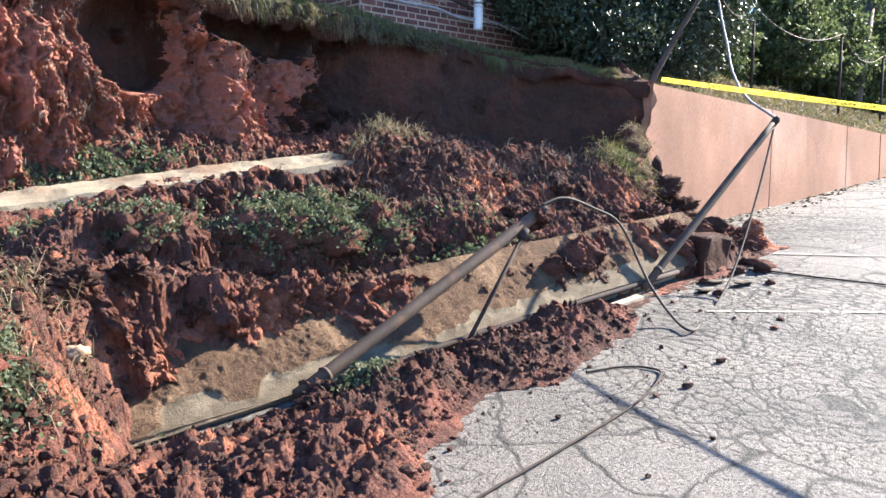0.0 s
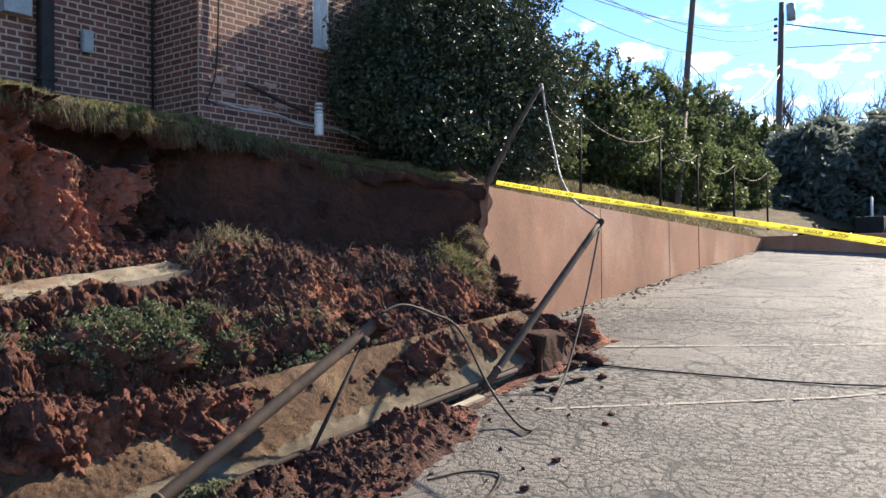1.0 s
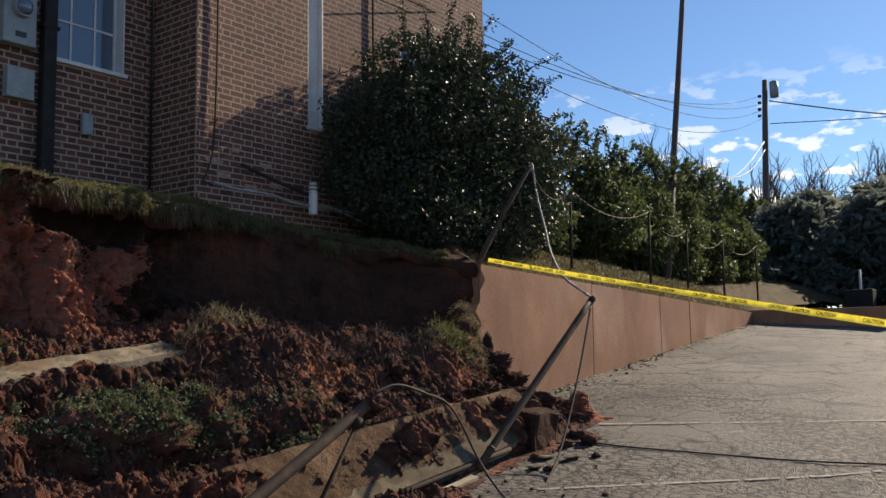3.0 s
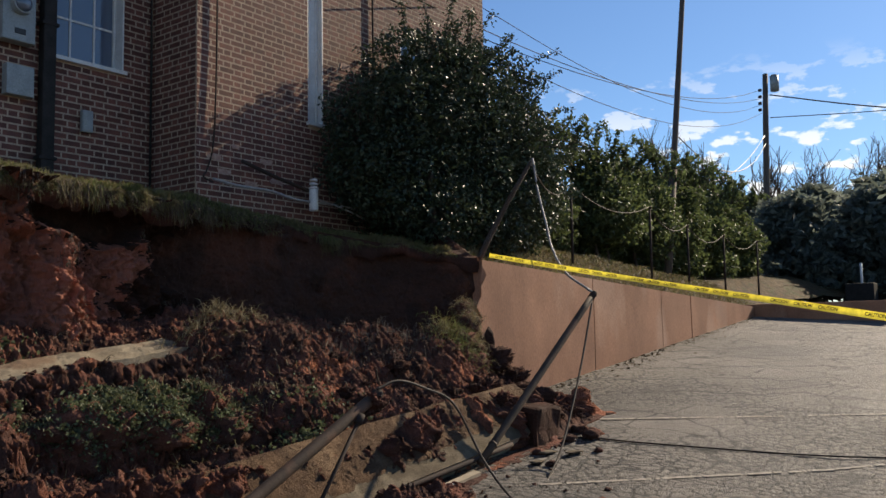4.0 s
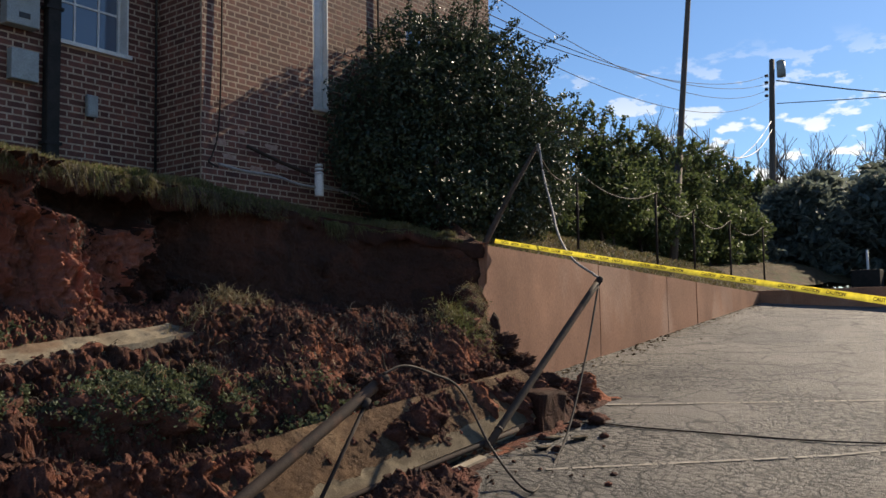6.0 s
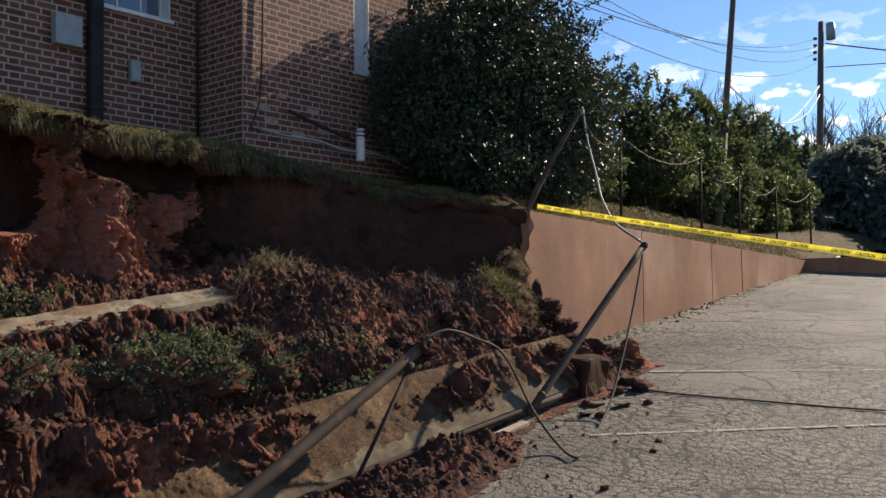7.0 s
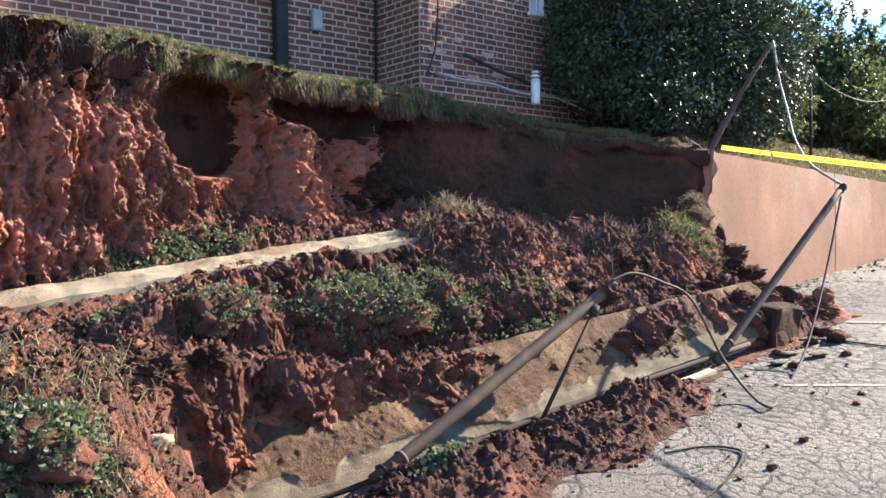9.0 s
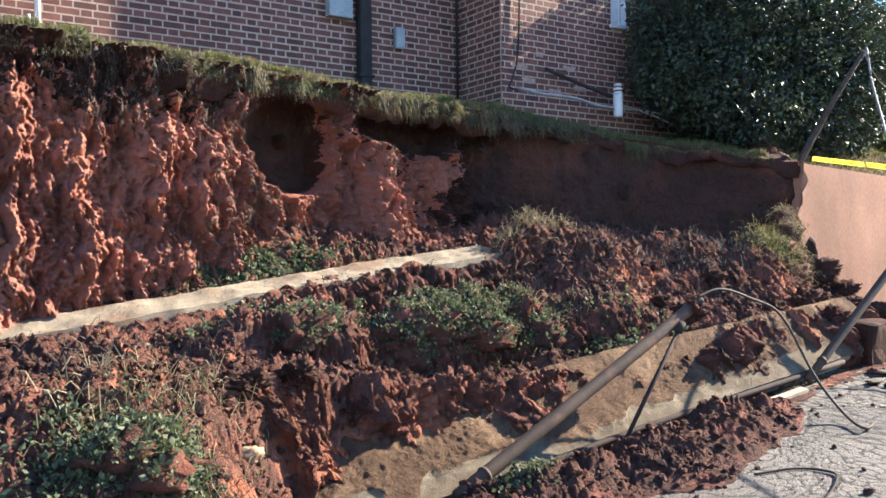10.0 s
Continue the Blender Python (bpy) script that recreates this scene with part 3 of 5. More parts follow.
    kinds = np.where(gx[:-1, :-1] > 9.6, 1, np.where((np.arange(ny - 1)[None, :] < 4) | (gx[:-1, :-1] > 6.2), 2, 0))
    ob.data.polygons.foreach_set("material_index", kinds.astype(int).ravel())
    tagged(ob, "grassy bank top strewn with brown leaves", "ground", kind="structure")


build_soil()
build_scarp()


# ---- retaining wall that still stands ----
def build_standing_wall():
    def top(x):
        return 1.09 - (x - 9.44) * 0.044
    root = tagged(empty("retaining_wall", (9.5, 6.35, -0.6)), "tall reddish-brown concrete retaining wall with vertical joints", "retaining wall", kind="structure")
    inv = Matrix.Translation((-9.5, -6.35, 0.6))
    spans = ((9.5, 12.55), (12.57, 15.19), (15.21, 16.58), (16.62, 20.4))
    for i, (a, b) in enumerate(spans):
        n = max(2, int((b - a) / 0.08))
        m = 30
        xs = np.linspace(a, b, n)
        verts, rows_ = [], []
        for x in xs:
            t = top(x)
            for k in range(m):
                z = -0.9 + (t + 0.9) * k / (m - 1)
                ex = x
                if i == 0 and x == a:
                    ex = 9.30 + 0.22 * (z + 0.6) / 1.7 + 0.05 * math.sin(z * 9) + 0.04 * math.sin(z * 23)
                verts.append((ex, 6.35 + 0.006 * float(vnoise(x * 2, z * 2, 0, 3)), z))
            verts.append((x if not (i == 0 and x == a) else 9.5, 6.58, t))
            verts.append((x if not (i == 0 and x == a) else 9.5, 6.60, -0.9))
        ob = mesh_object("panel", [inv @ Vector(v) for v in verts], grid_faces(n, m + 2)[:, ::-1], WALL_FACE, root, smooth=False)
        bm = bmesh.new()
        bm.from_mesh(ob.data)
        bmesh.ops.holes_fill(bm, edges=[e for e in bm.edges if e.is_boundary], sides=0)
        bmesh.ops.recalc_face_normals(bm, faces=bm.faces)
        bm.to_mesh(ob.data)
        bm.free()
    end = box_bm(20.4, 20.65, 3.4, 6.6, -0.4, 0.66, 0.01)
    bmesh.ops.transform(end, matrix=inv, verts=end.verts)
    part("end_wall", end, WALL_FACE, root, "low wall closing the far end of the lot")


build_standing_wall()

# ---- fallen wall, sidewalk and posts ----
def build_fallen_wall():
    root = tagged(empty("fallen_wall", (2.4, 4.8, -1.6)), "toppled concrete wall caked in tan clay on the lot", "fallen wall")
    inv = Matrix.Translation((-2.4, -4.8, 1.6))
    nx, ns = 640, 70
    cos_t, sin_t = 0.72, 0.694

    def lower_edge(x):
        return np.interp(x, [1.2, 3.2, 5, 7, 8.5], [4.98, 4.93, 4.88, 4.84, 4.82]), ground_z(x, 4.8) + np.interp(x, [1.2, 3, 5, 8.5], [0.02, 0.06, 0.13, 0.16]), np.interp(x, [1.2, 3.4, 5, 8.5], [0.74, 0.74, 0.72, 0.62])
    xs, ss = np.linspace(1.2, 8.5, nx), np.linspace(0, 1, ns)
    gx, gs = np.meshgrid(xs, ss, indexing="ij")
    yb, low, length = lower_edge(gx)
    dirt = np.clip((gs - 0.15 - 0.16 * fbm(gx * 2.3, gs * 2, 0, 4, 91) + np.interp(gx, [2.4, 3.4], [0.12, 0])) / 0.1, 0, 1)
    caked = np.clip(0.6 + 0.8 * fbm(gx * 3.1, gs * 2.6, 0, 4, 92), 0, 1)
    bump = dirt * (0.012 + caked * (0.005 + 0.008 * fbm(gx * 24, gs * 17, 0, 4, 98, 0.65)) + 0.012 * fbm(gx * 6, gs * 4, 0, 3, 97)) + 0.003 * fbm(gx * 9, gs * 9, 0, 3, 95)
    y = yb + gs * length * cos_t - bump * sin_t
    z = low + gs * length * sin_t + bump * cos_t
    verts = np.stack([gx, y, z], -1).reshape(-1, 3)
    faces = grid_faces(nx, ns)
    ob = mesh_object("slab", [inv @ Vector(v) for v in verts], faces[:, ::-1], [DIRTY, STAINED], root)
    dd = dirt[:-1, :-1].ravel() > 0.45
    ob.data.polygons.foreach_set("material_index", dd.astype(int))
    # its thickness: underside, ends and lower edge
    bm = bmesh.new()
    for a, b in ((1.2, 3.2), (3.2, 5.2), (5.2, 8.5)):
        quad = []
        for x in (a, b):
            yb0, l0, le = (float(q) for q in lower_edge(x))
            quad.append([(x, yb0 + 0.006, l0), (x, yb0 + le * cos_t, l0 + le * sin_t), (x, yb0 + le * cos_t + 0.12, l0 + le * sin_t - 0.14), (x, yb0 + 0.12, l0 - 0.14)])
        va = [bm.verts.new(inv @ Vector(p)) for p in quad[0]]
        vb = [bm.verts.new(inv @ Vector(p)) for p in quad[1]]
        for k in (1, 2, 3):
            bm.faces.new((va[k], va[(k + 1) % 4], vb[(k + 1) % 4], vb[k]))
        bm.faces.new(va[::-1])
        bm.faces.new(vb)
    part("slab_back", bm, CONCRETE, root)
    # added dark bar that draws the shade in the gap below the slab
    bar = [(x, float(np.interp(x, [3.2, 5, 7], [4.82, 4.87, 4.81])), float(ground_z(x, 4.8)) + float(np.interp(x, [3, 5, 8.5], [0.07, 0.11, 0.125]))) for x in np.linspace(3.5, 7.7, 12)]
    v, f = tube(bar, 0.026, 6)
    mesh_object("bottom_rail", [inv @ Vector(p) for p in v], f, RUST, root, "dark bar standing for the shaded gap under the slab")
    bm = bmesh.new()
    for a, b in ((3.55, 4.9), (4.95, 6.2), (6.25, 6.95)):
        za, zb = (float(ground_z(x, 4.7)) + 0.045 for x in (a, b))
        vs = [bm.verts.new(inv @ Vector(p)) for p in ((a, 4.66, za), (b, 4.68, zb), (b, 4.76, zb + 0.012), (a, 4.74, za + 0.012), (a, 4.66, za - 0.03), (b, 4.68, zb - 0.03), (b, 4.76, zb - 0.02), (a, 4.74, za - 0.02))]
        for q in ((0, 1, 2, 3), (4, 7, 6, 5), (0, 4, 5, 1), (2, 6, 7, 3), (0, 3, 7, 4), (1, 5, 6, 2)):
            bm.faces.new([vs[i] for i in q])
    part("coping_strip", bm, CONCRETE, root, "thin pale strip of broken coping")
    bm = box_bm(8.12, 8.62, 4.74, 5.2, -1.35, -0.66, 0.05)
    bmesh.ops.subdivide_edges(bm, edges=bm.edges, cuts=2, use_grid_fill=True)
    for v in bm.verts:
        v.co += Vector((0.035 * float(fbm(v.co.y * 5, v.co.z * 5, 1)), 0.035 * float(fbm(v.co.x * 5, v.co.z * 5, 2)), 0.03 * float(fbm(v.co.x * 5, v.co.y * 5, 3))))
    bmesh.ops.transform(bm, matrix=inv, verts=bm.verts)
    part("footing", bm, SHADY_SOIL, root, "squared footing end caked in dark soil")


def build_sidewalk():
    nx, ny = 260, 14
    xs, vs = np.linspace(-1.6, 5.14, nx), np.linspace(0, 1, ny)
    root = tagged(empty("sidewalk_slab", (0, 6.7, -0.5)), "pale broken concrete walkway strip tilted in the soil", "concrete slab")
    gx, gv = np.meshgrid(xs, vs, indexing="ij")
    near = 6.70 + 0.03 * fbm(gx * 1.6, 0.0, 0, 3, 101)
    width = 0.35 + 0.05 * fbm(gx * 2.5, 5.0, 0, 3, 103)
    y = near + width * gv
    z = np.interp(gx, [-1.6, 0.85, 2.2, 3.4, 5.16], [-0.80, -0.49, -0.30, -0.15, 0.065]) + 0.085 * gv + 0.012 * fbm(gx * 5, y * 5, 0, 4, 105)
    x = gx + np.where(gx > 5.1, 0.1 * (1 - gv) + 0.05 * vnoise(gv * 5, 1.0), 0)
    top = np.stack([x, y, z], -1).reshape(-1, 3)
    bot = top - np.array([0, 0.0, 0.07])
    f = grid_faces(nx, ny)
    n = len(top)
    rim = [i * ny for i in range(nx)] + [(nx - 1) * ny + j for j in range(1, ny)] + [i * ny + ny - 1 for i in range(nx - 2, -1, -1)] + [j for j in range(ny - 2, 0, -1)]
    sides = [(rim[k], rim[k] + n, rim[(k + 1) % len(rim)] + n, rim[(k + 1) % len(rim)]) for k in range(len(rim))]
    verts = np.concatenate([top, bot]) - np.array([0, 6.7, -0.5])
    mesh_object("walkway", verts, np.concatenate([f, f[:, ::-1] + n, np.array(sides)]), WALK, root, smooth=False)


def build_post(base, tip, radius, label):
    base, tip = Vector(base), Vector(tip)
    root = tagged(empty("fence_post", base), label, "fence post", group="toppled fence posts")
    d = tip - base
    v, f = tube([d * t for t in np.linspace(-0.1, 1, 10)], radius, 14)
    mesh_object("pipe", v, f, STEEL, root)
    v, f = tube([d * 0.965, d * 1.005, d * 1.01], radius * 1.05, 14, radius * 0.95)
    cap = mesh_object("cap", v, f, RUST, root, "dark rusted cap")
    side = d.cross(Vector((0, 0, 1))).normalized() * radius
    v, f = tube([d * 0.985 - side * 1.5, d * 0.985 + side * 1.5], 0.009, 6)
    mesh_object("bolt", v, f, RUST, cap)
    v, f = tube([d * 0.0, d * 0.012], radius * 1.22, 16, radius * 1.05)
    mesh_object("collar", v, f, STEEL, root, "flared steel collar")
    return root


def build_cable(name, ctrl, radius, material, label, category="cable", steps=10, sides=6):
    pts = curve_points(ctrl, steps)
    v, f = tube(pts, radius, sides)
    o = Vector(ctrl[0])
    ob = mesh_object(name, [Vector(p) - o for p in v], f, material)
    ob.location = o
    return tagged(ob, label, category)


def on_ground(x, y, lift=0.012):
    return (x, y, float(ground_z(x, y)) + lift)


build_fallen_wall()
build_sidewalk()
POST_A = ((3.43, 4.75, -1.39), (5.58, 4.75, -0.345))
POST_B = ((7.26, 4.75, -0.95), (9.19, 4.6, 0.56))
build_post(*POST_A, 0.048, "brown-grey steel fence post leaning from the fallen wall")
build_post(*POST_B, 0.038, "brown-grey steel fence post tilted above the lot")
brace = tagged(empty("brace_rod", (5.31, 4.70, -0.52)), "thin dark steel brace rod leaning against a post", "rod")
v, f = tube([(0, 0, 0), (-0.33, 0.02, -0.46), (-0.66, 0.04, -0.92)], 0.016, 8)
mesh_object("rod", v, f, RUST, brace)
v, f = tube([(0.02, 0, 0.03), (-0.03, 0, -0.04)], 0.034, 8)
mesh_object("clamp", v, f, RUST, brace)
build_cable("loop_cable", [(5.52, 4.70, -0.30), (5.75, 4.66, -0.245), (6.05, 4.6, -0.33), (6.31, 4.5, -0.48), (6.45, 4.3, -0.96), (6.45, 4.05, -1.23), (6.35, 3.82, -1.295),
                           (6.8, 3.98, -1.29), (7.15, 4.1, -1.25), (7.77, 4.25, -0.94), (8.54, 4.45, -0.26), (9.17, 4.6, 0.52)], 0.0115, WIRE, "slack grey cable looping between the toppled posts")
build_cable("riser_cable", [(9.19, 4.6, 0.58), (9.16, 4.66, 0.62), (9.27, 4.7, 0.62), (9.28, 5.0, 0.83), (9.5, 5.3, 1.15), (9.7, 5.5, 1.52), (9.85, 5.7, 2.0), (9.93, 5.8, 2.4), (9.98, 5.86, 2.34)], 0.015, PALE_WIRE,
            "pale cable rising from a toppled post to a stake")
build_cable("tie_wire", [(5.60, 4.72, -0.30), (5.52, 4.69, -0.22), (5.47, 4.66, -0.14)], 0.006, WIRE, "short twisted tie wire at a post end", "wire", 4)
# thin dark line over the asphalt with one sharp bend
build_cable("ground_cable", [on_ground(5.05, 3.86), on_ground(5.3, 3.75), on_ground(5.42, 3.6), on_ground(5.36, 3.45), on_ground(4.82, 3.27), on_ground(3.97, 3.17), on_ground(3.18, 3.1), on_ground(2.6, 3.0)], 0.008, RUST,
            "thin dark line running in a bend over cracked asphalt")
build_cable("cross_cable", [on_ground(8.1, 4.95, 0.02), on_ground(8.65, 4.61), on_ground(8.78, 3.9), on_ground(8.9, 3.26), on_ground(9.08, 2.4), on_ground(9.26, 1.66), on_ground(9.5, 0.6)], 0.009, RUST,
            "dark cable stretched flat across the lot")


# ---- house ----
COURSE, LONG, SHORT, JOINT = 0.073, 0.207, 0.098, 0.016


def brick_positions(length, z0, z1, openings):
    """Flemish bond: (start, end, bottom, top) along a wall, with openings left out."""
    out = []
    rows_ = int((z1 - z0) / COURSE)
    for r in range(rows_):
        z = z0 + r * COURSE
        u = -0.165 if r % 2 else 0.0
        u -= 0.02 * float(vnoise(r * 3.1, 0.5))
        k = 0
        while u < length:
            w = LONG if k % 2 == 0 else SHORT
            a, b = max(u, 0.0), min(u + w, length)
            spans = [(a, b)]
            for o0, o1, p0, p1 in openings:
                if z + COURSE > p0 and z < p1:
                    nxt = []
                    for s0, s1 in spans:
                        if s1 <= o0 or s0 >= o1:
                            nxt.append((s0, s1))
                        else:
                            nxt += [(s0, min(s1, o0)), (max(s0, o1), s1)]
                    spans = nxt
            out += [(s0, s1, z + JOINT / 2, z + COURSE - JOINT / 2) for s0, s1 in spans if s1 - s0 > 0.025]
            u += w + JOINT
            k += 1
    return out


def build_brick_wall(name, start, way, out_way, length, z0, z1, openings, near, label):
    """A mortar wall with openings, and bricks standing proud of it."""
    start, way, out_way = Vector(start), Vector(way), Vector(out_way)
    root = tagged(empty(name, (start.x, start.y, z0)), label, "brick wall", kind="structure")
    o = Vector((start.x, start.y, z0))
    bm = bmesh.new()
    cuts_u = sorted({0.0, length, *[v for op in openings for v in op[:2]]})
    cuts_z = sorted({z0, z1, *[v for op in openings for v in op[2:] if z0 < v < z1]})
    for ua, ub in zip(cuts_u, cuts_u[1:]):
        for za, zb in zip(cuts_z, cuts_z[1:]):
            if any(ua >= p[0] - 1e-6 and ub <= p[1] + 1e-6 and za >= p[2] - 1e-6 and zb <= p[3] + 1e-6 for p in openings):
                continue
            pts = []
            for inset in (0.0, 0.22):
                for u, z in ((ua, za), (ub, za), (ub, zb), (ua, zb)):
                    pts.append(bm.verts.new(start + way * u - out_way * inset + Vector((0, 0, z)) - o))
            for q in ((0, 1, 2, 3), (7, 6, 5, 4), (0, 4, 5, 1), (1, 5, 6, 2), (2, 6, 7, 3), (3, 7, 4, 0)):
                bm.faces.new([pts[i] for i in q])
    bmesh.ops.recalc_face_normals(bm, faces=bm.faces)
    part("mortar", bm, MORTAR, root)
    rnd = random.Random(5)
    verts, faces = [], []
    shared = {}
    count = 0
    for a, b, za, zb in brick_positions(length, z0, z1, openings):
        proud = 0.0006 + 0.0008 * rnd.random()
        mid_u, mid_z = (a + b) / 2, (za + zb) / 2
        if near and near[0] < mid_u < near[1] and near[2] < mid_z < near[3] and count < 150:
            count += 1
            key = round((b - a) * 200)
            if key not in shared:
                w, h = b - a, zb - za
                me = bpy.data.meshes.new("brick")
                c = [way * u + Vector((0, 0, z)) + out_way * d for d in (-0.004, 0.0011) for u, z in ((-w / 2, -h / 2), (w / 2, -h / 2), (w / 2, h / 2), (-w / 2, h / 2))]
                me.from_pydata([tuple(v) for v in c], [], [(4, 5, 6, 7), (0, 1, 5, 4), (1, 2, 6, 5), (2, 3, 7, 6), (3, 0, 4, 7)])
                me.materials.append(BRICK_ONE)
                shared[key] = me
            ob = new("brick", shared[key])
            ob.parent = root
            ob.location = start + way * mid_u + Vector((0, 0, mid_z)) - o
            continue
        k = len(verts)
        for d in (-0.004, proud):
            e = 0.0 if d < 0 else 0.002
            for u, z in ((a + e, za + e), (b - e, za + e), (b - e, zb - e), (a + e, zb - e)):
                verts.append(start + way * u + out_way * d + Vector((0, 0, z)) - o)
        faces += [tuple(k + i for i in q) for q in ((4, 5, 6, 7), (0, 1, 5, 4), (1, 2, 6, 5), (2, 3, 7, 6), (3, 0, 4, 7))]
    ob = mesh_object("brickwork", verts, faces, BRICK, root, smooth=False)
    ob["kind"] = "stuff"
    return root


def build_house():
    build_brick_wall("wall_south", (6.37, 8.2, 0), (1, 0, 0), (0, -1, 0), 6.01, 1.0, 6.2,
                     [(1.80, 2.07, 2.97, 6.2), (3.75, 4.35, 3.75, 4.6)], (0.0, 1.7, 1.85, 3.0), "weathered red brick house wall in bonded courses")
    build_brick_wall("wall_return", (6.366, 9.05, 0), (0, -1, 0), (-1, 0, 0), 0.835, 1.0, 6.2, [], None, "short red brick return beside the corner")
    build_brick_wall("wall_set_back", (-2.2, 9.05, 0), (1, 0, 0), (0, -1, 0), 8.57, 1.0, 6.2,
                     [(7.29, 8.15, 3.31, 5.0)], (3.4, 5.6, 1.75, 2.5), "red brick facade set back behind the grass")
    for name, dims in (("wall_east", (12.16, 12.38, 8.42, 16.0, 1.0, 6.2)), ("wall_west", (-2.42, -2.2, 9.05, 16.0, 1.0, 6.2)), ("wall_north", (-2.2, 12.16, 15.8, 16.0, 1.0, 6.2))):
        tagged(part(name, box_bm(*dims), BRICK), "plain red brick house side", "brick wall", kind="structure")
    tagged(part("roof", box_bm(-2.42, 12.4, 8.2, 16.0, 6.22, 6.4), CONCRETE), "flat pale roof edge above brick walls", "roof", kind="structure")

    def window(name, x0, x1, z0, z1, y, recess, bars_x, bars_z, label, filling):
        root = tagged(empty(name, ((x0 + x1) / 2, y, z0)), label, "window", kind="structure")
        inv = Matrix.Translation((-(x0 + x1) / 2, -y, -z0))

        def piece(n, mat, *d, bevel=0.004, lab=""):
            bm = box_bm(*d, bevel)
            bmesh.ops.transform(bm, matrix=inv, verts=bm.verts)
            return part(n, bm, mat, root, lab)
        yi = y + recess
        wd = 0.05 if x1 - x0 > 0.4 else 0.03
        piece("window_frame", WHITE, x0, x0 + wd, yi - 0.03, yi + 0.04, z0, z1)
        piece("window_frame", WHITE, x1 - wd, x1, yi - 0.03, yi + 0.04, z0, z1)
        piece("window_frame", WHITE, x0, x1, yi - 0.032, yi + 0.042, z0, z0 + wd)
        piece("jamb", WHITE, x1 - 0.022, x1 - 0.002, y - 0.02, yi - 0.03, z0, z1)
        piece("window_sill", WHITE, x0 - 0.03, x1 + 0.03, y - 0.055, yi - 0.02, z0 - 0.035, z0 + 0.012)
        for bx in bars_x:
            piece("glazing_bar", WHITE, bx - 0.012, bx + 0.012, yi - 0.012, yi + 0.012, z0 + wd, z1, bevel=0.0)
        for bz in bars_z:
            piece("glazing_bar", WHITE, x0 + wd, x1 - wd, yi - 0.014, yi + 0.010, bz - 0.012, bz + 0.012, bevel=0.0)
        bm = box_bm(x0 + wd, x1 - wd, yi, yi + 0.008, z0 + wd, z1)
        bmesh.ops.transform(bm, matrix=inv, verts=bm.verts)
        part("pane", bm, filling, root)
        return root
    window("window_1", 5.09, 5.95, 3.31, 5.0, 9.05, 0.16, (5.36, 5.66), (3.83, 4.35), "white sash window with a pale blind, deep in brick", GLASS)
    window("window_2", 8.17, 8.44, 2.97, 6.2, 8.2, 0.05, (8.245, 8.365), (), "tall narrow white window slot in brick", WHITE)
    window("window_3", 10.12, 10.72, 3.75, 4.6, 8.2, 0.06, (10.42,), (4.2,), "white window half hidden by a shrub", GLASS)
    # meter boxes
    m = tagged(empty("electric_meter", (4.62, 9.05, 3.3)), "grey electric meter box with a round glass dial on brick", "electric meter")
    part("box", box_bm(-0.19, 0.17, -0.16, -0.012, 0.02, 0.66, 0.015), METER, m)
    bm = bmesh.new()
    bmesh.ops.create_cone(bm, segments=28, radius1=0.115, radius2=0.105, depth=0.07, cap_ends=True, matrix=pose(0.0, -0.195, 0.42, 90, 0, 0))
    ring = part("dial_ring", bm, METER, m)
    bm = bmesh.new()
    bmesh.ops.create_uvsphere(bm, u_segments=24, v_segments=12, radius=0.09, matrix=Matrix.Translation((0, -0.22, 0.42)) @ Matrix.Diagonal((1, 0.7, 1, 1)))
    part("dial_glass", bm, GLASS, ring, smooth=True)
    part("label_plate", box_bm(-0.06, 0.06, -0.166, -0.158, 0.1, 0.16), BLACK, m)
    j = tagged(empty("junction_box", (4.68, 9.05, 2.75)), "blank grey junction box below the meter", "junction box")
    part("box", box_bm(-0.17, 0.13, -0.12, -0.012, 0, 0.33, 0.012), METER, j)
    j = tagged(empty("outlet_box", (5.47, 9.05, 2.5)), "small grey outlet box screwed to brick", "outlet box")
    part("box", box_bm(-0.065, 0.065, -0.075, -0.012, 0, 0.25, 0.01), METER, j)
    part("lid", box_bm(-0.055, 0.055, -0.085, -0.074, 0.02, 0.23, 0.004), METER, j)
    d = tagged(empty("downpipe", (4.97, 8.98, 1.6)), "dark square downpipe fixed to brick", "downpipe")
    part("pipe", box_bm(-0.075, 0.075, -0.07, 0.05, -0.2, 4.5, 0.02), PIPE, d)
    for z in (0.5, 2.0, 3.5):
        part("strap", box_bm(-0.1, 0.1, -0.078, 0.055, z, z + 0.035, 0.004), PIPE, d)
    d = tagged(empty("corner_pipe", (6.30, 8.99, 1.6)), "dark thin pipe in the brick corner", "pipe")
    v, f = tube([(0, 0, -0.2), (0, 0, 4.5)], 0.016, 8)
    mesh_object("pipe", v, f, PIPE, d)
    d = tagged(empty("vent_pipe", (1.49, 8.9, 1.7)), "pale painted pipe standing beside brick", "pipe")
    v, f = tube([(0, 0, -0.2), (0, 0, 2.4)], 0.028, 10)
    mesh_object("pipe", v, f, WHITE, d)
    v, f = tube([(0, 0, 0.25), (-0.06, -0.02, 0.32), (-0.08, -0.02, 0.6)], 0.014, 8)
    mesh_object("side_branch", v, f, WHITE, d)
    build_cable("wall_cable", [(6.64, 8.17, 6.1), (6.64, 8.17, 4.0), (6.62, 8.165, 3.0), (6.58, 8.16, 2.4), (6.48, 8.14, 2.1), (6.40, 8.1, 2.0), (6.5, 8.05, 1.94)], 0.011, RUST, "black cable hanging down the brick corner")
    build_cable("wall_cable", [(9.46, 8.17, 6.1), (9.46, 8.17, 4.6), (9.45, 8.17, 3.2)], 0.016, RUST, "black cable clipped upright to brick")
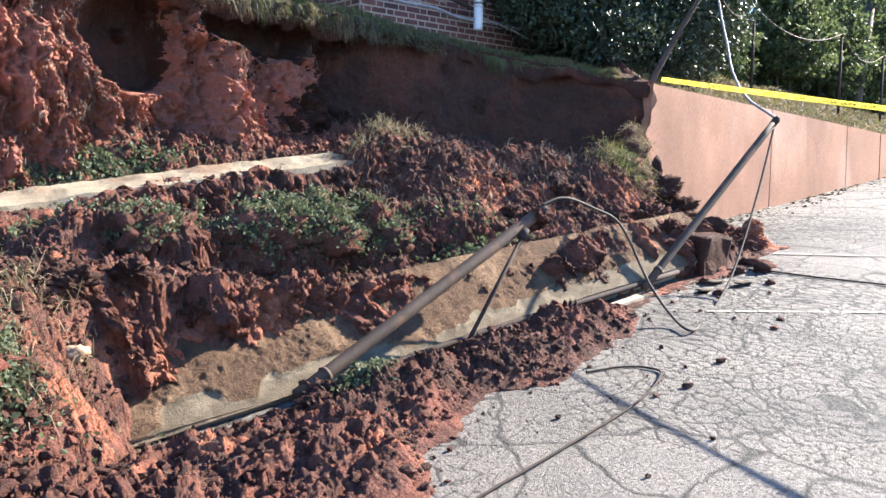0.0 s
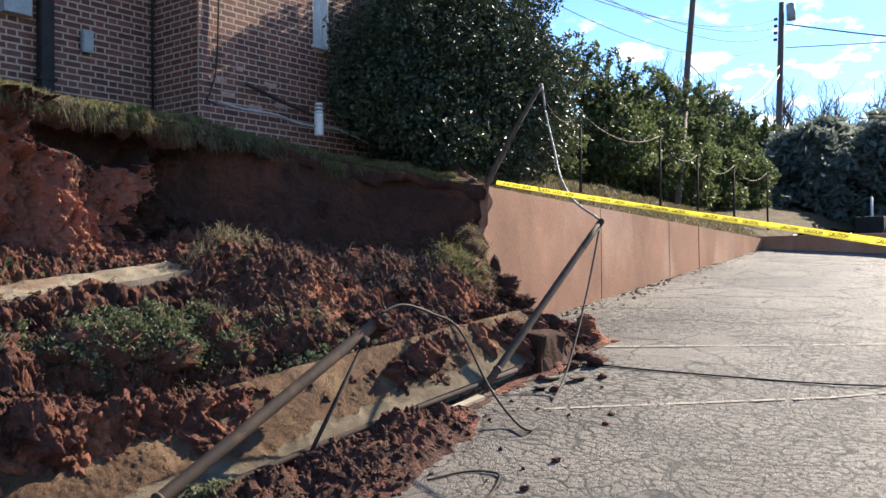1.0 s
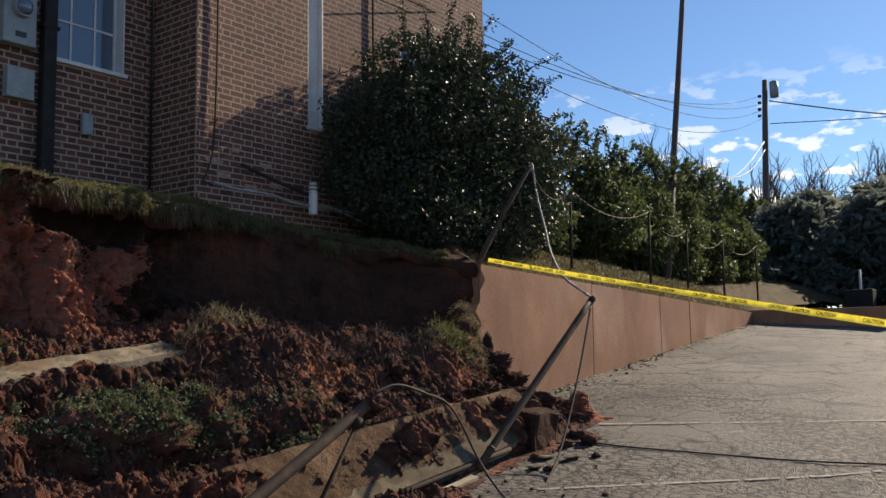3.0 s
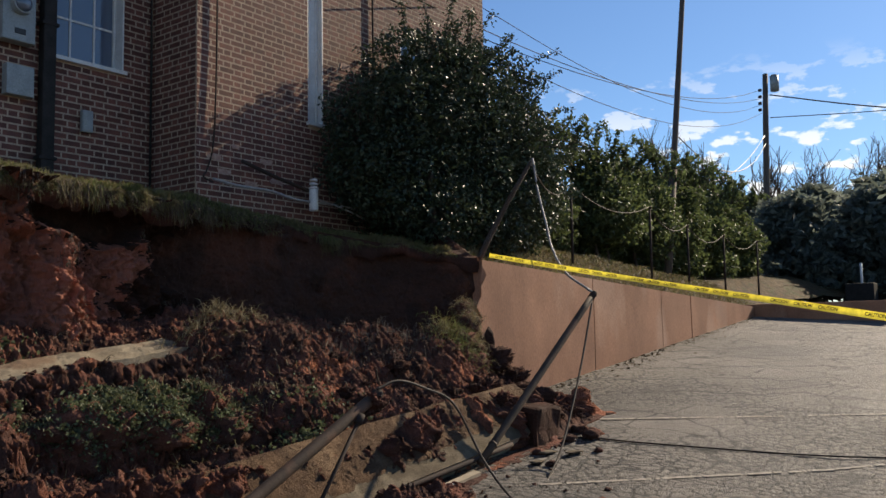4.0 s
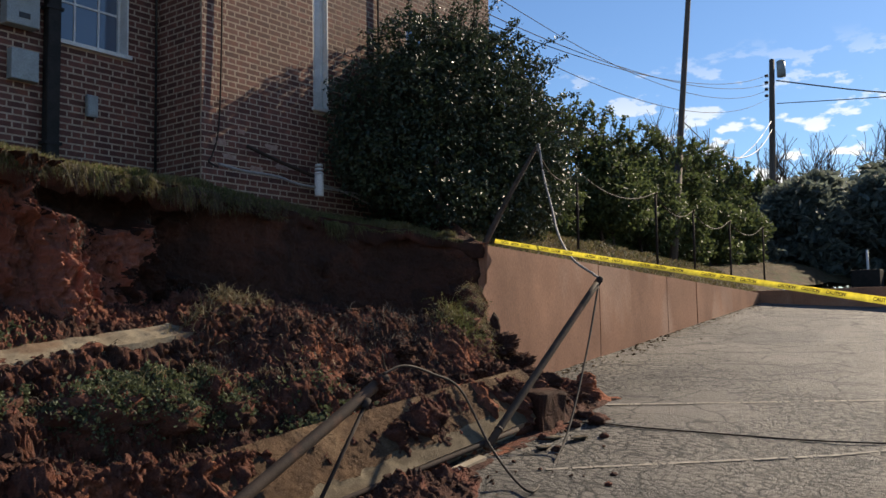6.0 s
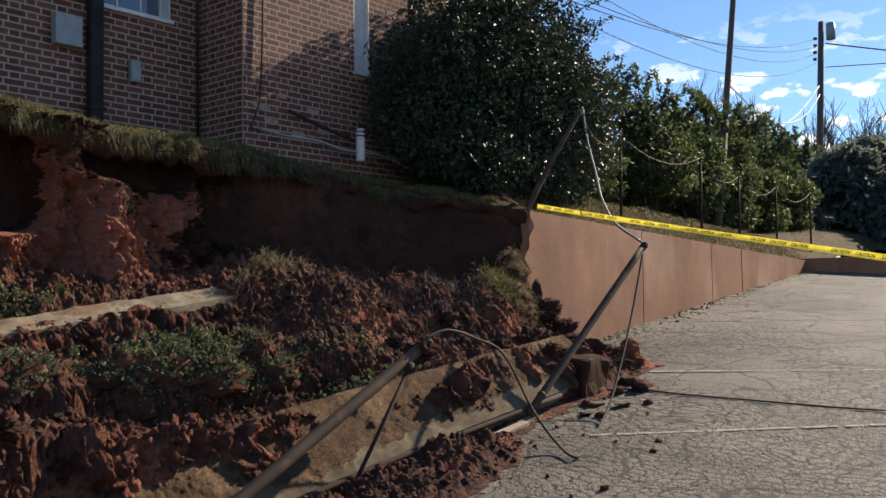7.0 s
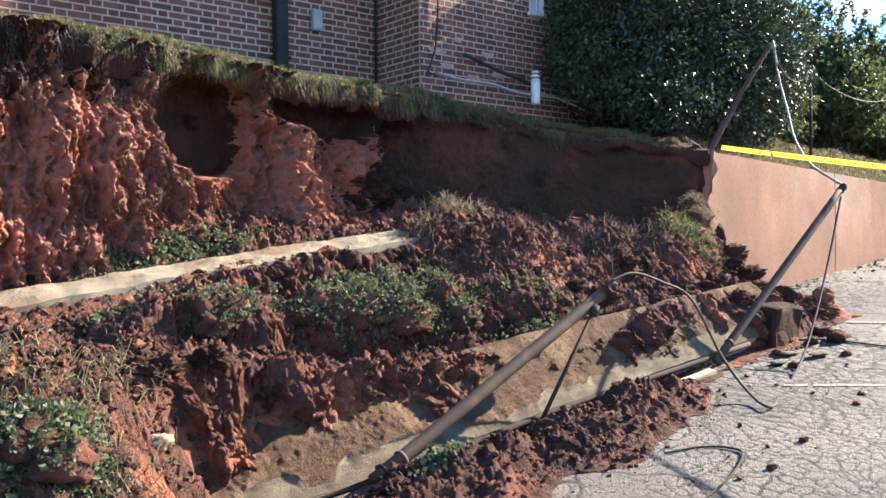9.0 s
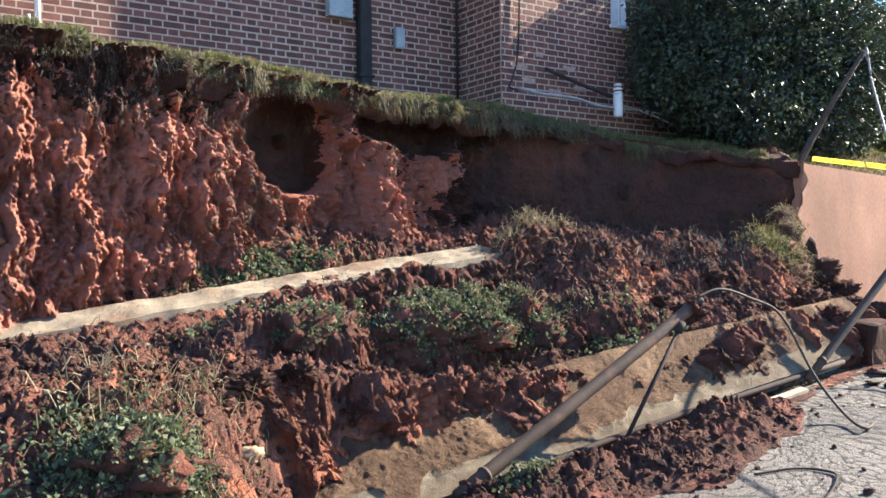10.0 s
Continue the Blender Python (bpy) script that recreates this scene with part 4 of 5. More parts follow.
    build_cable("loose_conduit", [(6.46, 8.0, 1.97), (6.8, 7.98, 1.93), (7.3, 7.96, 1.92), (7.7, 7.95, 1.86), (8.3, 7.9, 1.85), (8.9, 7.8, 1.80)], 0.018, PALE_WIRE, "pale conduit sagging along the house foot", "conduit")
    build_cable("loose_conduit", [(6.98, 8.12, 2.27), (7.4, 8.05, 2.14), (7.95, 7.97, 2.0)], 0.024, RUST, "rusty conduit broken away from the brick", "conduit", 5)
    build_cable("loose_conduit", [(8.0, 7.9, 1.9), (8.2, 7.88, 1.86), (8.5, 7.8, 1.78), (8.8, 7.75, 1.68)], 0.012, PALE_WIRE, "thin pale wire trailing into the shrub", "wire", 5)
    ins = tagged(empty("service_insulator", (7.99, 7.92, 1.74)), "white ribbed insulator hanging from broken conduit", "insulator")
    v, f = tube([(0, 0, 0), (0, 0, 0.02), (0, 0, 0.17), (0, 0, 0.2)], 0.048, 16)
    mesh_object("body", v, f, WHITE, ins)
    for k in range(3):
        v, f = tube([(0, 0, 0.205 + 0.035 * k), (0, 0, 0.225 + 0.035 * k)], 0.056 - 0.006 * k, 16, 0.04)
        mesh_object("rib", v, f, WHITE, ins)
    v, f = tube(curve_points([(0, 0, 0.3), (-0.02, 0, 0.38), (0.01, 0, 0.44), (0.03, 0, 0.40)], 5), 0.01, 6)
    mesh_object("hook", v, f, STEEL, ins)
    ins.scale = (1.2, 1.2, 1.4)


build_house()


def mortar_smear(x, z, w, h, seed):
    """A thin uneven daub of pale mortar over a few bricks of the south wall."""
    nu, nv = 14, 8
    u, v = np.meshgrid(np.linspace(-1, 1, nu), np.linspace(-1, 1, nv), indexing="ij")
    edge_ = 1 + 0.25 * fbm(u * 1.6 + seed, v * 1.6, 0, 3, seed)
    top = np.stack([x + u * w / 2 * edge_, 8.2 - 0.0075 - 0.004 * (1 - np.maximum(u * u, v * v)), z + v * h / 2 * edge_], -1).reshape(-1, 3)
    under = top.copy()
    under[:, 1] = 8.199
    f = grid_faces(nu, nv)
    n = len(top)
    rim = [i * nv for i in range(nu)] + [(nu - 1) * nv + j for j in range(1, nv)] + [i * nv + nv - 1 for i in range(nu - 2, -1, -1)] + [j for j in range(nv - 2, 0, -1)]
    sides = np.array([(rim[k], rim[(k + 1) % len(rim)], rim[(k + 1) % len(rim)] + n, rim[k] + n) for k in range(len(rim))])
    o = np.array([x, 8.2, z])
    ob = mesh_object("mortar_smear", np.concatenate([top, under]) - o, np.concatenate([f, sides]), PATCH)
    ob.location = tuple(o)
    tagged(ob, "pale smear of old mortar over red bricks", "mortar smear", "mortar smears")


for k, (x, z, w, h) in enumerate(((6.62, 2.28, 0.2, 0.07), (6.78, 2.12, 0.19, 0.06), (7.45, 2.33, 0.2, 0.07), (7.6, 2.1, 0.2, 0.06), (7.2, 2.02, 0.2, 0.07), (6.95, 2.45, 0.1, 0.06), (8.9, 3.9, 0.2, 0.12))):
    mortar_smear(x, z, w, h, 400 + k)


# ---- shrubs and trees ----
def leaf_cloud(rs, blobs, count, size, flat=0.0):
    """Leaf centres and half-vectors in the outer part of several blobs (x, y, z, rx, ry, rz)."""
    w = np.array([b[3] * b[4] + b[3] * b[5] + b[4] * b[5] for b in blobs])
    pick = rs.choice(len(blobs), count, p=w / w.sum())
    b = np.array(blobs)[pick]
    d = rs.normal(size=(count, 3))
    d /= np.linalg.norm(d, axis=1, keepdims=True)
    r = rs.uniform(0.5, 1.0, (count, 1)) ** 0.45
    r = r * (1 + 0.3 * fbm(d[:, 0] * 3 + pick, d[:, 1] * 3, d[:, 2] * 3, 3, 7)[:, None])
    c = b[:, :3] + d * r * b[:, 3:]
    al = rs.normal(size=(count, 3)) + d * 0.5 + np.array([0, 0, -0.3])
    al /= np.linalg.norm(al, axis=1, keepdims=True)
    ac = np.cross(al, rs.normal(size=(count, 3)))
    ac /= np.linalg.norm(ac, axis=1, keepdims=True)
    s = size * rs.uniform(0.6, 1.3, (count, 1))
    return c, al * s, ac * s * 0.5


def shrub(name, place, blobs, count, size, label, category, trunk=None, seed=1, material=None, sprigs=(), group=""):
    rs = np.random.RandomState(seed)
    root = tagged(empty(name, place), label, category, group)
    p = np.array(place)
    for t0, t1, r in trunk or ():
        mid_ = (Vector(t0) + Vector(t1)) / 2 + Vector((0.05, 0.03, 0))
        v, f = tube(curve_points([Vector(t0) - Vector(place), mid_ - Vector(place), Vector(t1) - Vector(place)], 4), r, 8, r * 0.5)
        mesh_object("trunk", v, f, BARK, root)
    c, al, ac = leaf_cloud(rs, blobs, count, size)
    extra = []
    for s0, s1 in sprigs:
        s0, s1 = np.array(s0), np.array(s1)
        pts = [Vector(s0 - p), Vector((s0 + s1) / 2 - p + np.array([0, 0, 0.06])), Vector(s1 - p)]
        v, f = tube(curve_points(pts, 4), 0.012, 5, 0.004)
        mesh_object("shoot", v, f, BARK, root)
        t = rs.uniform(0.05, 1, 90)[:, None]
        cc = s0 + (s1 - s0) * t + np.array([0, 0, 0.06]) * 4 * t * (1 - t) + rs.normal(size=(90, 3)) * 0.035
        extra.append(cc)
    if extra:
        e = np.concatenate(extra)
        n = len(e)
        a2 = rs.normal(size=(n, 3))
        a2 /= np.linalg.norm(a2, axis=1, keepdims=True)
        b2 = np.cross(a2, rs.normal(size=(n, 3)))
        b2 /= np.linalg.norm(b2, axis=1, keepdims=True)
        c, al, ac = np.concatenate([c, e]), np.concatenate([al, a2 * size * 0.8]), np.concatenate([ac, b2 * size * 0.4])
    quads_object("crown", c - p, al, ac, material or LEAF, root, 0.35)
    return root


def blob_set(rs, cx, cy, z0, z1, rx, ry, n):
    out = []
    for k in range(n):
        h = (k + 0.5) / n
        z = z0 + (z1 - z0) * h
        spread = math.sin(math.pi * min(0.95, 0.22 + 0.66 * h)) ** 0.8
        for q in range(3):
            a = rs.uniform(0, 6.28)
            out.append((cx + math.cos(a) * rx * 0.45 * spread, cy + math.sin(a) * ry * 0.45 * spread, z + rs.uniform(-0.15, 0.15),
                        rx * spread * rs.uniform(0.5, 0.66), ry * spread * rs.uniform(0.5, 0.66), (z1 - z0) / n * rs.uniform(0.75, 1.05)))
    return out


rs0 = np.random.RandomState(12)
big = [(9.2, 7.3, 2.2, 1.35, 0.8, 0.9), (10.6, 7.2, 2.2, 1.5, 0.85, 0.95), (9.0, 7.35, 3.0, 1.2, 0.8, 0.85), (10.1, 7.2, 3.2, 1.5, 0.85, 1.0), (11.2, 7.1, 3.0, 1.2, 0.8, 0.9),
       (9.6, 7.35, 3.85, 1.15, 0.75, 0.7), (10.6, 7.2, 3.9, 1.1, 0.75, 0.7), (11.3, 7.0, 2.3, 1.1, 0.75, 0.8), (8.4, 7.4, 2.4, 0.75, 0.6, 0.7), (10.0, 7.0, 1.75, 1.6, 0.6, 0.5)]
shoots = [((11.0, 6.9, 3.9), (12.0, 6.5, 4.55)), ((11.0, 7.0, 3.6), (12.0, 6.5, 4.2)), ((11.4, 6.9, 3.3), (12.3, 6.4, 3.65)), ((11.3, 6.9, 3.0), (12.4, 6.3, 3.1)),
          ((11.3, 6.8, 2.9), (12.5, 6.3, 3.0)), ((10.4, 7.2, 4.2), (10.9, 7.0, 4.95)), ((10.7, 7.1, 4.1), (11.3, 6.9, 4.7)), ((9.6, 7.2, 4.2), (9.4, 7.2, 4.8)), ((9.9, 7.2, 4.3), (10.0, 7.1, 4.95))]
rs9 = np.random.RandomState(9)
for _ in range(70):
    b = big[rs9.randint(len(big))]
    a, e = rs9.uniform(-0.5, 3.6), rs9.uniform(-0.1, 1.4)
    d = np.array([math.cos(a) * math.cos(e), -abs(math.sin(a)) * math.cos(e) * 0.8, math.sin(e)])
    p0 = np.array([b[0] + 0.42, b[1] + 0.22, b[2]]) + d * np.array(b[3:]) * 0.85
    shoots.append((tuple(p0), tuple(p0 + d * rs9.uniform(0.3, 0.6) + np.array([0.1, -0.05, 0.1]))))
big = [(b[0] + 0.42, b[1] + 0.22, *b[2:]) for b in big]
shrub("holly_shrub", (10.1, 7.25, 1.3), big, 76000, 0.036, "large dark glossy holly shrub crowding the house wall", "shrub",
      [((9.6, 7.2, 1.1), (9.5, 7.2, 2.6), 0.06), ((10.2, 7.3, 1.1), (10.3, 7.3, 2.8), 0.07), ((10.8, 7.2, 1.1), (11.0, 7.1, 2.6), 0.05)], 3, sprigs=shoots)
for k, (x, y, top, rx) in enumerate(((13.2, 8.2, 3.65, 1.2), (14.8, 8.5, 3.95, 1.45), (16.9, 8.5, 4.0, 1.6), (19.2, 8.7, 4.15, 1.8), (21.8, 8.9, 4.3, 2.0), (24.8, 9.2, 4.35, 2.2), (27.8, 9.5, 4.4, 2.3))):
    rs0 = np.random.RandomState(40 + k)
    shrub("hedge_shrub", (x, y, 1.3), blob_set(rs0, x, y, 1.75, top - 0.15, rx, 1.0, 5), 15000, 0.05 + 0.005 * k, "leggy dark evergreen hedge shrub above the wall", "shrub",
          [((x - 0.3, y - 0.3, 1.0), (x - 0.2, y, 2.6), 0.05), ((x + 0.4, y - 0.2, 1.0), (x + 0.3, y, 2.7), 0.045)], 60 + k, HEDGE_LEAF, [((x + rs0.uniform(-0.9, 0.9) * rx, y - 0.7, top - 0.5), (x + rs0.uniform(-1, 1) * rx, y - 0.9, top + rs0.uniform(-0.1, 0.3))) for _ in range(9)], "hedge along the wall")


for k, (x, y, top, rx) in enumerate(((14.5, 11.5, 3.6, 1.7), (18.0, 12.0, 3.9, 2.0), (22.0, 12.5, 4.2, 2.2), (26.5, 13.2, 4.6, 2.4), (29.5, 10.8, 4.4, 2.2))):
    rs0 = np.random.RandomState(80 + k)
    shrub("hedge_shrub", (x, y, 1.5), blob_set(rs0, x, y, 1.9, top - 0.2, rx, 1.2, 4), 6000, 0.09, "dense dark evergreen shrub behind the hedge", "shrub",
          [((x, y, 1.2), (x + 0.1, y, 2.8), 0.06)], 90 + k, group="hedge along the wall")


def pine(place, height, radius, seed):
    rs = np.random.RandomState(seed)
    root = tagged(empty("pine_tree", place), "dark dense evergreen tree in hazy distance", "tree", "far evergreens")
    v, f = tube([(0, 0, -0.5), (0.05, 0, height * 0.5), (0, 0, height * 0.97)], 0.16, 8, 0.03)
    mesh_object("trunk", v, f, BARK, root)
    # drooping boughs in uneven whorls, each a spray of needle clumps
    C, A = [], []
    boughs = 90
    for k in range(boughs):
        h = 0.05 + 0.93 * (k + rs.uniform(0, 1)) / boughs
        a = k * 2.4 + rs.uniform(-0.4, 0.4)
        reach = radius * (1.02 - h) ** 0.55 * rs.uniform(0.6, 1.1) + 0.15
        m = 100
        t = rs.uniform(0.25, 1, m) ** 0.7
        way = np.array([math.cos(a), math.sin(a), 0.0])
        c = way * (reach * t)[:, None] + rs.normal(size=(m, 3)) * (np.array([0.16, 0.16, 0.11]) * radius * 0.62)
        c[:, 2] += h * height + 0.10 * height * np.sin(t * 2.2) * (1 - h) - 0.1 * reach * t * t
        C.append(c), A.append(way + rs.normal(size=(m, 3)) * 0.7)
    c, al = np.concatenate(C), np.concatenate(A)
    n = len(c)
    al = al / np.linalg.norm(al, axis=1, keepdims=True) * rs.uniform(0.05, 0.12, (n, 1)) * radius
    ac = np.cross(al, rs.normal(size=(n, 3)))
    ac = ac / (np.linalg.norm(ac, axis=1, keepdims=True) + 1e-9) * 0.035 * radius
    quads_object("crown", c, al, ac, NEEDLE, root, 0.3)


for k, (x, y, h, r) in enumerate(((30, 10.6, 3.4, 2.0), (33, 12.6, 4.2, 2.3), (34, 9.2, 4.0, 2.3), (36, 6.6, 4.2, 2.5), (36.5, 3.4, 4.3, 2.6), (37, 0.2, 4.8, 2.7), (40, 10.0, 5.0, 2.7), (41, 7.2, 5.2, 2.8),
                                  (42, 4.0, 5.4, 2.9), (43, 0.5, 5.6, 3.0), (37, 15.5, 5.0, 2.8), (43, 13.6, 5.2, 2.6), (45, 18.5, 6.5, 3.2), (47, 6.0, 5.2, 3.2), (48, 9.4, 5.4, 3.2), (47.5, 2.6, 5.2, 3.2), (40, -3.5, 5.6, 3.0), (44, -5.0, 6.0, 3.2), (39, -8.0, 6.0, 3.2))):
    pine((x, y, float(ground_z(x, y)) + 0.1), h, r, 100 + k)


def bare_tree(place, height, seed):
    rnd = random.Random(seed)
    root = tagged(empty("bare_tree", place), "leafless grey winter tree in the distance", "tree", "far bare trees")
    verts, faces = [], []

    def limb(p, d, length, r, level):
        pts = [p]
        q, e = p, d
        for _ in range(3):
            e = (e + Vector((rnd.uniform(-0.18, 0.18), rnd.uniform(-0.18, 0.18), rnd.uniform(-0.02, 0.16)))).normalized()
            q = q + e * length / 3
            pts.append(q)
        v, f = tube(pts, r, 5 if level < 2 else 3, r * 0.55, False)
        k = len(verts)
        verts.extend(v)
        faces.extend([tuple(k + i for i in t) for t in f])
        if level < 4:
            for _ in range(5 if level < 3 else 4):
                t = rnd.choice(pts[1:])
                way = (e + Vector((rnd.uniform(-0.9, 0.9), rnd.uniform(-0.9, 0.9), rnd.uniform(-0.1, 0.6)))).normalized()
                limb(t, way, length * rnd.uniform(0.5, 0.78), max(r * 0.55, 0.022), level + 1)
    limb(Vector((0, 0, -0.5)), Vector((0, 0, 1)), height * 0.42, height * 0.017, 0)
    mesh_object("trunk", verts, faces, BARK, root, smooth=False)


for k, (x, y, h) in enumerate(((56, 16.5, 11.5), (60, 20.5, 12.5), (58, 24.5, 12.5), (62, 29, 13.5), (60, 12.0, 11), (57, 8.0, 10.5), (62, 4.0, 11), (58, 0.5, 10.5), (66, 16.0, 12.5), (64, -5.0, 11), (52, 19.0, 10.5), (59, 14.3, 11.5), (63, 22.5, 13), (57, 27, 12), (61, 10, 11.5), (60, 6, 10.8), (65, 26, 14), (55, 22.5, 11.5), (59, 2.2, 11))):
    bare_tree((x, y, 1.2), h, 300 + k)


# ---- poles, wires, fence along the hedge, tape ----
def utility_pole(base, top, radius, label, boxes):
    base, top = Vector(base), Vector(top)
    root = tagged(empty("utility_pole", base), label, "utility pole")
    d = top - base
    v, f = tube([d * t for t in np.linspace(-0.05, 1, 6)], radius, 12, radius * 0.72)
    mesh_object("pole", v, f, WOOD, root)
    if boxes:
        v, f = tube([d * 0.95 + Vector((0, -0.42, -0.35)), d * 0.95 + Vector((0, -0.42, 0.35))], 0.2, 12)
        can = mesh_object("transformer", v, f, METER, root, "grey can transformer")
        v, f = tube([d * 0.95 + Vector((0, -0.42, 0.35)), d * 0.95 + Vector((0, -0.42, 0.42))], 0.21, 12, 0.12)
        mesh_object("lid", v, f, METER, can)
        for k in range(4):
            v, f = tube([d * (0.84 + 0.03 * k) + Vector((-0.05, 0.16, 0)), d * (0.84 + 0.03 * k) + Vector((-0.05, 0.3, 0))], 0.07, 8)
            mesh_object("insulator", v, f, RUST, root)
    else:
        v, f = tube([d * 0.0, d * 0.32], radius * 1.2, 12, radius * 1.12)
        mesh_object("sleeve", v, f, WOOD, root, "darker lower sleeve of the pole")


utility_pole((19.75, 8.15, 1.0), (22.0, 8.15, 10.4), 0.085, "tall leaning brown wooden utility pole behind the wall", False)
utility_pole((40.1, 12.0, 1.2), (41.55, 12.0, 11.95), 0.17, "distant wooden utility pole with transformer and insulators", True)
for k, (a, b, sag, r, mat) in enumerate((((9.23, 8.05, 5.08), (41.4, 12.2, 11.2), 0.9, 0.010, RUST), ((9.87, 8.05, 5.28), (41.4, 12.2, 10.8), 0.8, 0.010, RUST), ((12.4, 8.3, 5.85), (41.4, 12.2, 10.5), 1.0, 0.009, RUST),
                                         ((12.4, 8.3, 5.1), (41.4, 12.2, 10.1), 1.0, 0.009, RUST), ((12.0, 7.6, 4.2), (41.1, 12.0, 9.0), 2.0, 0.02, PALE_WIRE), ((20.9, 8.15, 4.9), (41.1, 12.0, 8.6), 1.1, 0.02, PALE_WIRE),
                                         ((41.4, 11.8, 10.9), (43.0, -12.0, 8.0), 1.2, 0.03, RUST), ((41.3, 11.8, 9.8), (43.0, -12.0, 9.4), 0.5, 0.02, RUST))):
    a, b = Vector(a), Vector(b)
    ctrl = [a + (b - a) * t - Vector((0, 0, sag * 4 * t * (1 - t))) for t in np.linspace(0, 1, 7)]
    build_cable("overhead_wire", ctrl, r, mat, "thin overhead wire sagging towards a utility pole" if mat is RUST else "pale overhead cable slung between poles", "wire", 4, 4)

stake = tagged(empty("leaning_stake", (9.62, 6.62, 1.0)), "leaning rough wooden stake beside the wall end", "stake")
v, f = tube([(-0.05, 0, -0.15), (0.32, -0.1, 0.45), (0.36, -0.42, 0.95), (0.36, -0.76, 1.4)], 0.05, 8, 0.025)
mesh_object("stick", v, f, BARK, stake)
knots = [(9.98, 5.86, 2.34)]
for k, (x, y, z0, z1) in enumerate(((13.3, 7.1, 0.95, 2.65), (16.77, 7.2, 0.85, 2.62), (19.0, 7.3, 0.75, 2.45), (21.6, 7.4, 0.7, 2.43), (24.5, 7.5, 0.8, 2.5))):
    s = tagged(empty("fence_stake", (x, y, z0)), "thin rusty steel stake strung with wire", "stake", "fence stakes")
    v, f = tube([(0, 0, -0.2), (0.02, 0, z1 - z0)], 0.027, 6)
    mesh_object("stake", v, f, RUST, s)
    v, f = tube([(-0.03, -0.05, z1 - z0 - 0.02), (0.05, -0.02, z1 - z0 + 0.01)], 0.02, 6)
    mesh_object("clip", v, f, STEEL, s)
    knots.append((x, y, z1))
for a, b in zip(knots, knots[1:]):
    a, b = Vector(a), Vector(b)
    build_cable("strung_wire", [a + (b - a) * t - Vector((0, 0, 0.28 * 4 * t * (1 - t))) for t in np.linspace(0, 1, 6)], 0.010, WIRE, "thin slack wire strung between stakes", "wire", 4, 5)


TAPE_END = (6.67, 0.02, -0.00)


def build_tape():
    a, b = Vector((9.60, 6.31, 1.15)), Vector(TAPE_END)
    root = tagged(empty("caution_tape", a), "bright yellow plastic tape with black printing", "caution tape")
    n, w = 90, 0.029
    verts, faces = [], []
    centre, ups = [], []
    for i in range(n + 1):
        t = i / n
        c = (b - a) * t - Vector((0, 0, 0.02 * 4 * t * (1 - t)))
        lean = radians(-22 + 12 * math.sin(t * 9) + 6 * math.sin(t * 23 + 1))
        side = (b - a).cross(Vector((0, 0, 1))).normalized()
        up = Vector((0, 0, 1)) * math.cos(lean) + side * math.sin(lean)
        centre.append(c), ups.append(up)
        verts += [c - up * w, c + up * w]
    for i in range(n):
        faces.append((2 * i, 2 * i + 1, 2 * i + 3, 2 * i + 2))
    ob = mesh_object("band", verts, faces, TAPE_Y, root)
    mod = ob.modifiers.new("thickness", "SOLIDIFY")
    mod.thickness = 0.0008
    curve = bpy.data.curves.new("caution_word", "FONT")
    curve.body, curve.size, curve.align_x, curve.align_y, curve.extrude = "CAUTION", 0.04, "CENTER", "CENTER", 0.0003
    curve.offset = 0.0012
    tmp = new("word_source", curve)
    bpy.context.view_layer.update()
    word = bpy.data.meshes.new_from_object(tmp.evaluated_get(bpy.context.evaluated_depsgraph_get()))
    bpy.data.objects.remove(tmp)
    word.materials.clear()
    word.materials.append(BLACK)
    length = (b - a).length
    s = 0.25
    k = 0
    while s < length - 0.3:
        i = int(s / length * n)
        d = (centre[i + 1] - centre[i]).normalized()
        up = ups[i]
        nrm = d.cross(up).normalized()
        up = nrm.cross(d)
        m = Matrix((d, up, nrm)).transposed().to_4x4()
        c = centre[i] + (centre[i + 1] - centre[i]) * (s / length * n - i)
        ob = new("word", word)
        ob.parent = root
        ob.matrix_local = Matrix.Translation(c + nrm * 0.003) @ m
        k += 1
        s += 0.24 if k % 3 else 0.42


build_tape()


# ---- markings on the lot ----
def stripe(x0, y0, x1, y1, width, label):
    d = Vector((x1 - x0, y1 - y0, 0)).normalized()
    s = Vector((-d.y, d.x, 0)) * width / 2
    n = 160
    verts, faces = [], []
    rnd = random.Random(int(x0 * 100))
    for i in range(n + 1):
        c = Vector((x0 + (x1 - x0) * i / n, y0 + (y1 - y0) * i / n, 0))
        for sg in (-1, 1):
            p = c + s * sg * rnd.uniform(0.55, 1.15)
            verts.append((p.x - x0, p.y - y0, float(ground_z(p.x, p.y)) + 0.008 - float(ground_z(x0, y0))))
    faces = [(2 * i, 2 * i + 2, 2 * i + 3, 2 * i + 1) for i in range(n) if rnd.random() > 0.12]
    ob = mesh_object("parking_line", verts, faces, STRIPE)
    ob.location = (x0, y0, float(ground_z(x0, y0)))
    tagged(ob, label, "parking line", "parking lines", "structure")


stripe(9.35, 5.14, 10.7, 2.97, 0.06, "worn white painted parking line on asphalt")
stripe(10.85, 2.75, 12.2, 0.6, 0.055, "worn white painted parking line on asphalt")
stripe(7.01, 4.07, 9.04, 1.62, 0.055, "worn faint painted parking line on asphalt")


# ---- clods, stones, grass, ivy, roots ----
def surface_z(x, y):
    z = soil_z(x, y)
    g = ground_z(x, y)
    z = z + rough_soil(x, y) * np.clip((z - g) / 0.12, 0, 1)
    return np.maximum(z, g)


